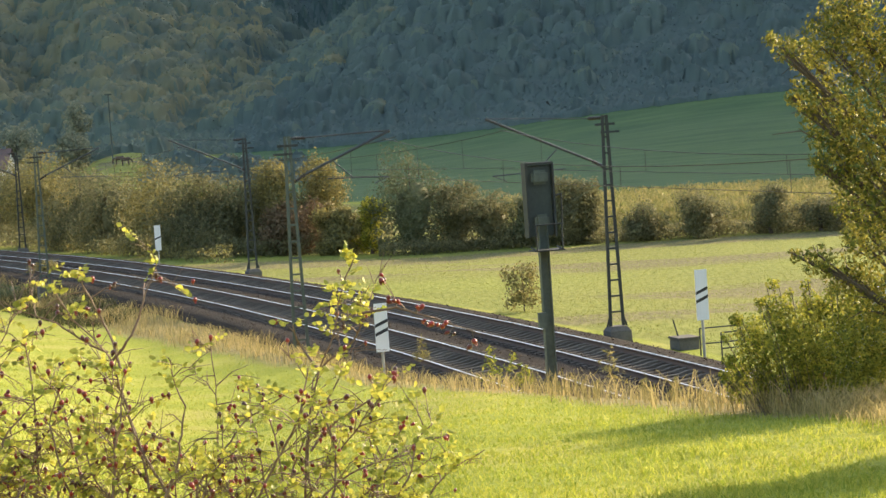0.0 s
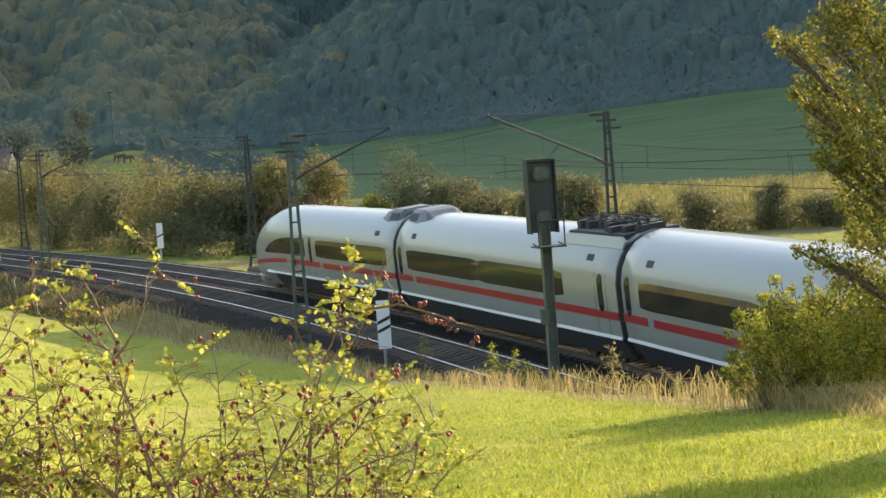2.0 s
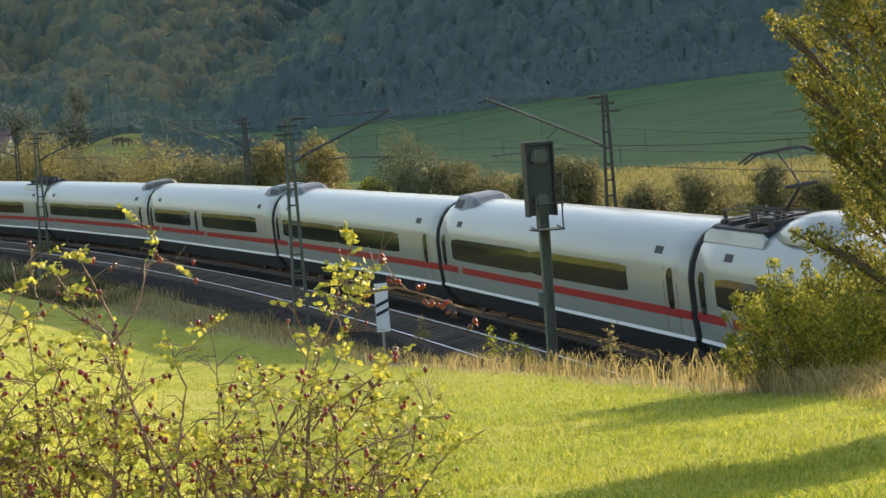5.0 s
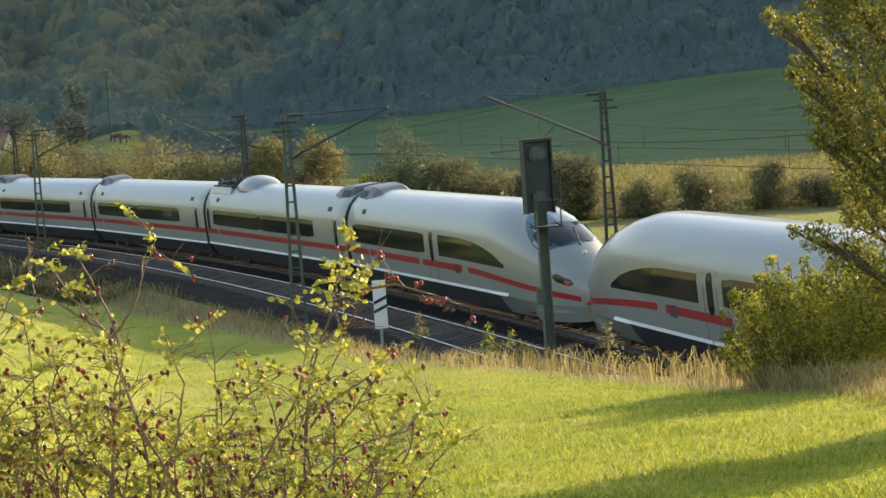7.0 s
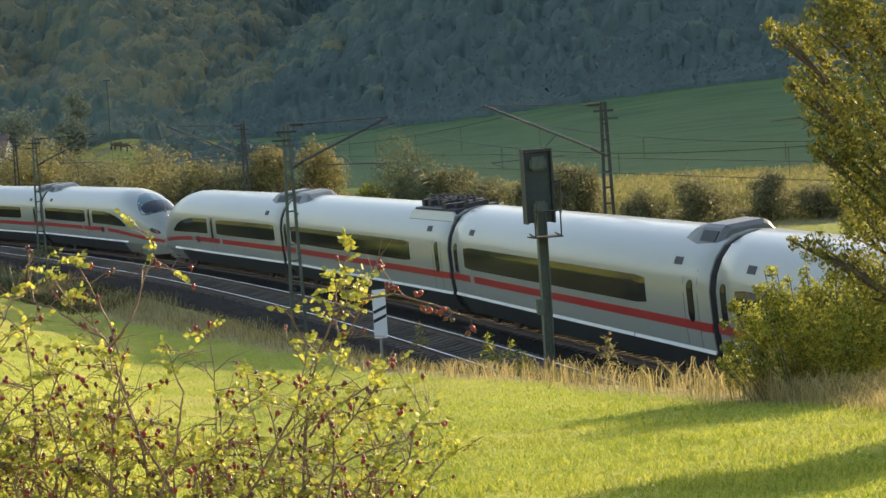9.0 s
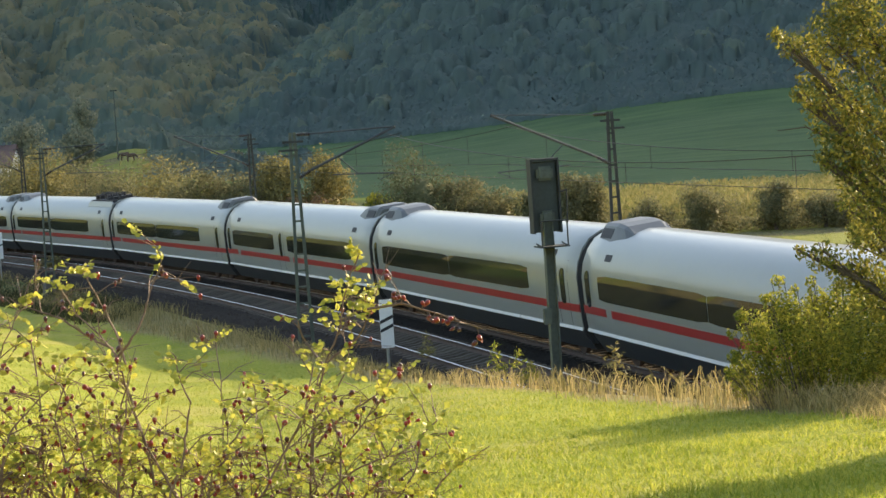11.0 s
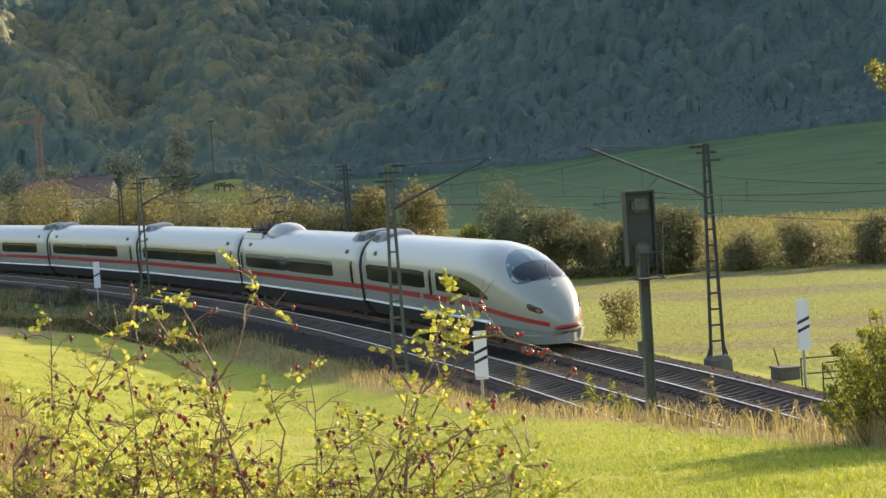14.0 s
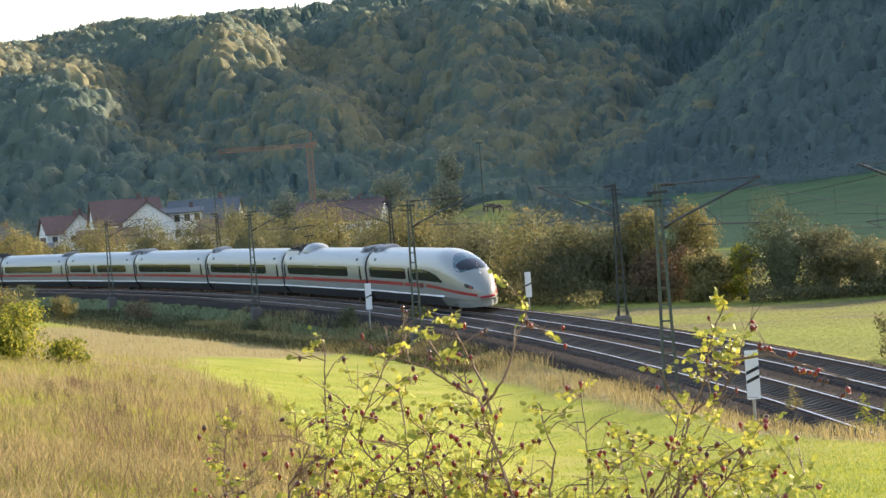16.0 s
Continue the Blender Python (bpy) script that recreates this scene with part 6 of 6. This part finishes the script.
                for a0, e, d2 in ends:
                    if rnd.random() < (0.95 if hippy else 0.36):
                        (string if hippy else hips).append(e)
                        if hippy or rnd.random() < 0.3:
                            (string if hippy else hips).append(e + Vector((rnd.uniform(-0.016, 0.016), rnd.uniform(-0.016, 0.016), rnd.uniform(-0.016, 0.006))))
                    if not hippy and rnd.random() < (0.13 if p.z + root.z > EYE[2] - 0.66 else 0.24):
                        leaf_p.append((a0.lerp(e, rnd.uniform(0.4, 1.0)), d2))
                        if rnd.random() < 0.4:
                            leaf_p.append((a0.lerp(e, rnd.uniform(0.1, 0.7)), (d2 + Vector((rnd.uniform(-1, 1), rnd.uniform(-1, 1), 0))).normalized()))
            if not hippy and rnd.random() < 0.05 + 0.25 * (rel > 0.9):
                leaf_p.append((p, Vector((rnd.uniform(-1, 1), rnd.uniform(-1, 1), 0.4)).normalized()))
        for _ in range(3):
            if not hippy:
                leaf_p.append((full[-1], Vector((rnd.uniform(-1, 1), rnd.uniform(-1, 1), rnd.uniform(-0.3, 1))).normalized()))
    for _ in range(26):                         # the leafy tuft on the tallest stem
        leaf_p.append((place(rnd.uniform(575, 662), rnd.uniform(505, 590), rnd.uniform(-0.08, 0.08)), Vector((rnd.uniform(-1, 1), rnd.uniform(-1, 1), rnd.uniform(-0.3, 0.8))).normalized()))
    for path in thick:
        part("stem", limb_mesh([path], 6), "twig", t)
    tagged(part("twig_tangle", limb_mesh(thin, 4), "twig", t), kind="stuff")
    V, F = [], []
    for p, d in leaf_p:                         # a feathered leaf of five or seven
        side = d.cross(Vector((0, 0, 1)))
        if side.length < 0.1:
            side = Vector((1, 0, 0))
        side.normalize()
        droop = Vector((0, 0, -1))
        for k in range(rnd.choice((5, 7))):
            j = (k + 1) // 2
            ax = d * 0.7 if k == 0 else (side * (1 if k % 2 else -1) + d * 0.45)
            ax = (ax + droop * rnd.uniform(0.0, 0.5)).normalized()
            s0 = p + d * (0.040 - 0.011 * j if k else 0.042)
            le = rnd.uniform(0.012, 0.024)
            wi = ax.cross(Vector((rnd.uniform(-1, 1), rnd.uniform(-1.3, 0.3), rnd.uniform(-0.3, 1)))).normalized() * le * 0.36
            up = ax.cross(wi).normalized() * le * 0.12
            a = len(V)
            V += [s0, s0 + ax * le * 0.35 + wi + up, s0 + ax * le * 0.75 + wi * 0.75 + up, s0 + ax * le, s0 + ax * le * 0.75 - wi * 0.75 + up, s0 + ax * le * 0.35 - wi + up]
            F += [(a, a + 1, a + 2, a + 3), (a, a + 3, a + 4, a + 5)]
    tagged(from_arrays("leafage", np.array([tuple(v) for v in V]), F, "leaf_rose", t), kind="stuff")
    bm = bmesh.new()
    bmesh.ops.create_uvsphere(bm, u_segments=8, v_segments=6, radius=1, matrix=Matrix.Diagonal((0.0066, 0.0066, 0.0080, 1)))
    for i in range(4):
        q = i * math.pi / 2
        bmesh.ops.create_cone(bm, cap_ends=False, segments=3, radius1=0.0016, radius2=0.0002, depth=0.007,
                              matrix=Matrix.Translation((0.002 * math.cos(q), 0.002 * math.sin(q), -0.0105)) @ pose(0, 0, 0, 180 + 14 * math.sin(q), 14 * math.cos(q), 0))
    me = bpy.data.meshes.new("hip")
    bm.to_mesh(me)
    bm.free()
    me.polygons.foreach_set("use_smooth", [True] * len(me.polygons))
    me.materials.append(M["hip"])
    rnd.shuffle(hips)
    hips = [p for p in string + hips if EYE[2] - 1.06 < p.z + root.z < EYE[2] - 0.3]
    for p in hips[:300]:
        h = new("hip", me)
        h.parent = t
        sc = rnd.uniform(0.7, 1.1)
        h.matrix_local = Matrix.Translation(p) @ pose(0, 0, 0, rnd.uniform(-70, 70), rnd.uniform(-70, 70), 0) @ Matrix.Scale(sc, 4)
    rest = hips[300:900]
    if rest:
        ico_v = np.array([v.co for v in me.vertices])
        polys = [tuple(p.vertices) for p in me.polygons]
        tri = [(p[0], p[i], p[i + 1]) for p in polys for i in range(1, len(p) - 1)]
        V = np.concatenate([ico_v * rnd.uniform(0.65, 1.0) + np.array(p) for p in rest])
        F = np.concatenate([np.array(tri) + i * len(ico_v) for i in range(len(rest))])
        tagged(from_arrays("further_hip", V, F, "hip_joined", t, flat=False), kind="stuff")


rose()


# ---------------------------------------------------------------- grass
def blades(name, label, x, y, height, width, lean, material, seed, head=False):
    rng = np.random.default_rng(seed)
    n = len(x)
    z = ground_z(x, y) - 0.01
    a = rng.uniform(0, 2 * math.pi, n)
    h = height * rng.uniform(0.55, 1.3, n)
    w = width * rng.uniform(0.7, 1.4, n)
    b = rng.uniform(0, 2 * math.pi, n)
    l = h * lean * rng.uniform(0.2, 1.3, n)
    base = np.stack([x, y, z], -1)
    side = np.stack([np.cos(a), np.sin(a), 0 * a], -1) * w[:, None]
    bend = np.stack([np.cos(b), np.sin(b), 0 * b], -1) * l[:, None]
    up = np.array([0, 0, 1.0]) * h[:, None]
    mid = base + up * 0.6 + bend * 0.35
    tip = base + up * (1 - 0.12 * lean) + bend
    k = 1.6 if head else 0.8
    V = np.stack([base - side, base + side, mid + side * 0.8, mid - side * 0.8, tip + side * k * 0.35, tip - side * k * 0.35], 1).reshape(-1, 3)
    i = np.arange(n)[:, None] * 6
    F = np.concatenate([i + [0, 1, 2, 3], i + [3, 2, 4, 5]], 0)
    return tagged(from_arrays(name, V, F, material), label, "grass", kind="stuff")


def scatter(n, az0, az1, r0, r1, seed, power=1.0):
    rng = np.random.default_rng(seed)
    az = np.radians(rng.uniform(az0, az1, n))
    r = r0 * (r1 / r0) ** rng.random(n) if power == 1 else np.sqrt(rng.uniform(r0 ** 2, r1 ** 2, n))
    x, y = r * np.sin(az), r * np.cos(az)
    s, lat = line_coords(x, y)
    return x, y, s, lat, rng


x, y, s, lat, rng = scatter(190000, -17, 13, 14, 110, 31)
ok = (dry_weight(x, y) < rng.random(len(x)) * 0.9) & (lat < -7.6)
blades("meadow_grass", "short bright green meadow grass", x[ok], y[ok], 0.058 * (1 + 0.45 * wave(x[ok], y[ok], 0.5, 4) + 0.3 * wave(x[ok], y[ok], 0.16, 2)), 0.006, 0.9, "grass", 32)
x, y, s, lat, rng = scatter(130000, -21.5, -8, 12, 190, 33)
d = dry_weight(x, y)
ok = (d > rng.random(len(x))) & (lat < -11)
blades("dry_grass", "tall dry yellow grass on the slope", x[ok], y[ok], 0.36 * (0.70 + 0.45 * wave(x[ok], y[ok], 0.9, 3) + 0.45 * wave(x[ok], y[ok], 0.3, 8)), 0.0045, 0.55, "grass_dry", 34, True)
rng = np.random.default_rng(35)
ss = rng.uniform(-48, 125, 34000)
la = -rng.uniform(6.5, 11.8, len(ss))
p = on_line(ss, la)
ok = dry_weight(p[:, 0], p[:, 1]) > rng.random(len(ss))
blades("trackside_grass", "tall pale dry grass along the railway bank", p[ok, 0], p[ok, 1], 0.50 * (0.7 + 0.45 * wave(p[ok, 0], p[ok, 1], 1.3, 7)), 0.008, 0.5, "grass_dry", 36, True)
x, y, s, lat, rng = scatter(36000, -6, 13, 70, 150, 37)
ok = lat > 5.0
blades("field_grass", "thin green growth on the stubble field", x[ok], y[ok], 0.07, 0.010, 0.8, "grass_field", 38)


x, y, s, lat, rng = scatter(56000, -21.5, -9, 12, 110, 41)
ok = (dry_weight(x, y) > 0.3) & (lat < -11) & (wave(x, y, 2.3, 9) + 0.5 * wave(x, y, 0.9, 3) > -0.02)
blades("slope_greens", "green tufts between the dry grass", x[ok], y[ok], 0.24, 0.006, 0.7, "grass", 42)
x, y, s, lat, rng = scatter(3500, -26, -9, 14, 70, 43)
ok = (dry_weight(x, y) > 0.5) & (lat < -11) & (wave(x, y, 1.9, 12) > 0.05)
blades("dead_stalks", "brown dead weed stalks on the slope", x[ok], y[ok], 0.42, 0.004, 0.35, "stalk", 44, True)
x, y, s, lat, rng = scatter(5500, -18.5, -12.4, 30, 90, 53)
ok = (dry_weight(x, y) > 0.35) & (wave(x, y, 1.4, 4) + 0.6 * wave(x, y, 0.5, 6) > 0.0)
blades("withered_weeds", "brown withered weeds along the meadow's edge", x[ok], y[ok], 0.50 * (0.8 + 0.4 * wave(x[ok], y[ok], 1.0, 2)), 0.005, 0.4, "stalk", 54, True)
x, y, s, lat, rng = scatter(26000, 4.0, 13, 21, 33, 45)
ok = rng.random(len(x)) < smooth(0, 3.5, np.hypot(x, y) - 30.5 + 1.9 * np.clip(np.degrees(np.arctan2(x, y)) - 7.2, 0, 4) + 0.9 * wave(x, y, 1.0, 2)) * smooth(4.6, 8.0, np.degrees(np.arctan2(x, y)))
blades("thicket_grass", "tall pale grass round the thicket", x[ok], y[ok], 0.34 * (0.8 + 0.4 * wave(x[ok], y[ok], 0.7, 5)), 0.0045, 0.7, "grass_dry", 46, True)

# growth on the bank, shade included in its dark colour
rng = np.random.default_rng(47)
ss = rng.uniform(45, 260, 30000)
p = on_line(ss, -6.9 - (3.6 + 9.0 * smooth(60, 110, ss)) * rng.random(len(ss)))
blades("bank_growth", "green growth on the railway bank, darkened for the train's shade", p[:, 0], p[:, 1], 0.55 * (0.7 + 0.4 * wave(p[:, 0], p[:, 1], 2.0, 3)), 0.016, 0.9, "bank_shaded_green", 48)


def ballast_stones():
    rng = np.random.default_rng(51)
    n = 30000
    ss = -46 + 170 * rng.random(n) ** 1.3
    la = rng.uniform(-7.0, 3.2, n)
    prof_x = [-half_d - 3.3, -half_d - 2.3, -half_d - 1.6, -half_d, -half_d + 1.3, -2.0, -1.5, 0, 1.6, 2.2, 4.2]
    prof_z = [-0.95, -0.30, -0.27, -0.24, -0.17, -0.34, -0.26, -0.21, -0.12, -0.14, -1.0]
    p = on_line(ss, la) + np.stack([0 * ss, 0 * ss, np.interp(la, prof_x, prof_z) + 0.01], -1)
    k = rng.uniform(0.025, 0.06, n)[:, None, None]
    tet = rng.normal(size=(n, 4, 3))
    tet /= np.linalg.norm(tet, axis=2)[:, :, None]
    V = (p[:, None, :] + tet * k).reshape(-1, 3)
    i = np.arange(n)[:, None] * 4
    F = np.concatenate([i + [0, 1, 2], i + [0, 2, 3], i + [0, 3, 1], i + [1, 3, 2]])
    tagged(from_arrays("ballast_stones", V, F, "stone"), "loose brown-grey ballast stones", "ballast", kind="stuff")


ballast_stones()

# ---------------------------------------------------------------- sleepers
bm = bmesh.new()
rings = [[(xx, -0.13, -0.12), (xx, -0.10, zz), (xx, 0.10, zz), (xx, 0.13, -0.12)] for xx, zz in ((-1.3, 0.02), (-1.05, 0.04), (-0.45, 0.04), (-0.25, 0.0), (0.25, 0.0), (0.45, 0.04), (1.05, 0.04), (1.3, 0.02))]
bm = loft(rings)
sleeper_mesh = bpy.data.meshes.new("sleeper")
bm.to_mesh(sleeper_mesh)
bm.free()
sleeper_mesh.materials.append(M["sleeper"])
for centre in (-half_d, 0.0):
    for i in range(290):
        s = -34 + i * 0.6
        ob = new("sleeper", sleeper_mesh)
        ob.parent = bed
        ob.matrix_local = at_line(s, centre, -0.185) @ pose(0, 0, 0, 0, -math.degrees(math.asin(CANT / 1.5)), 0)
motions()
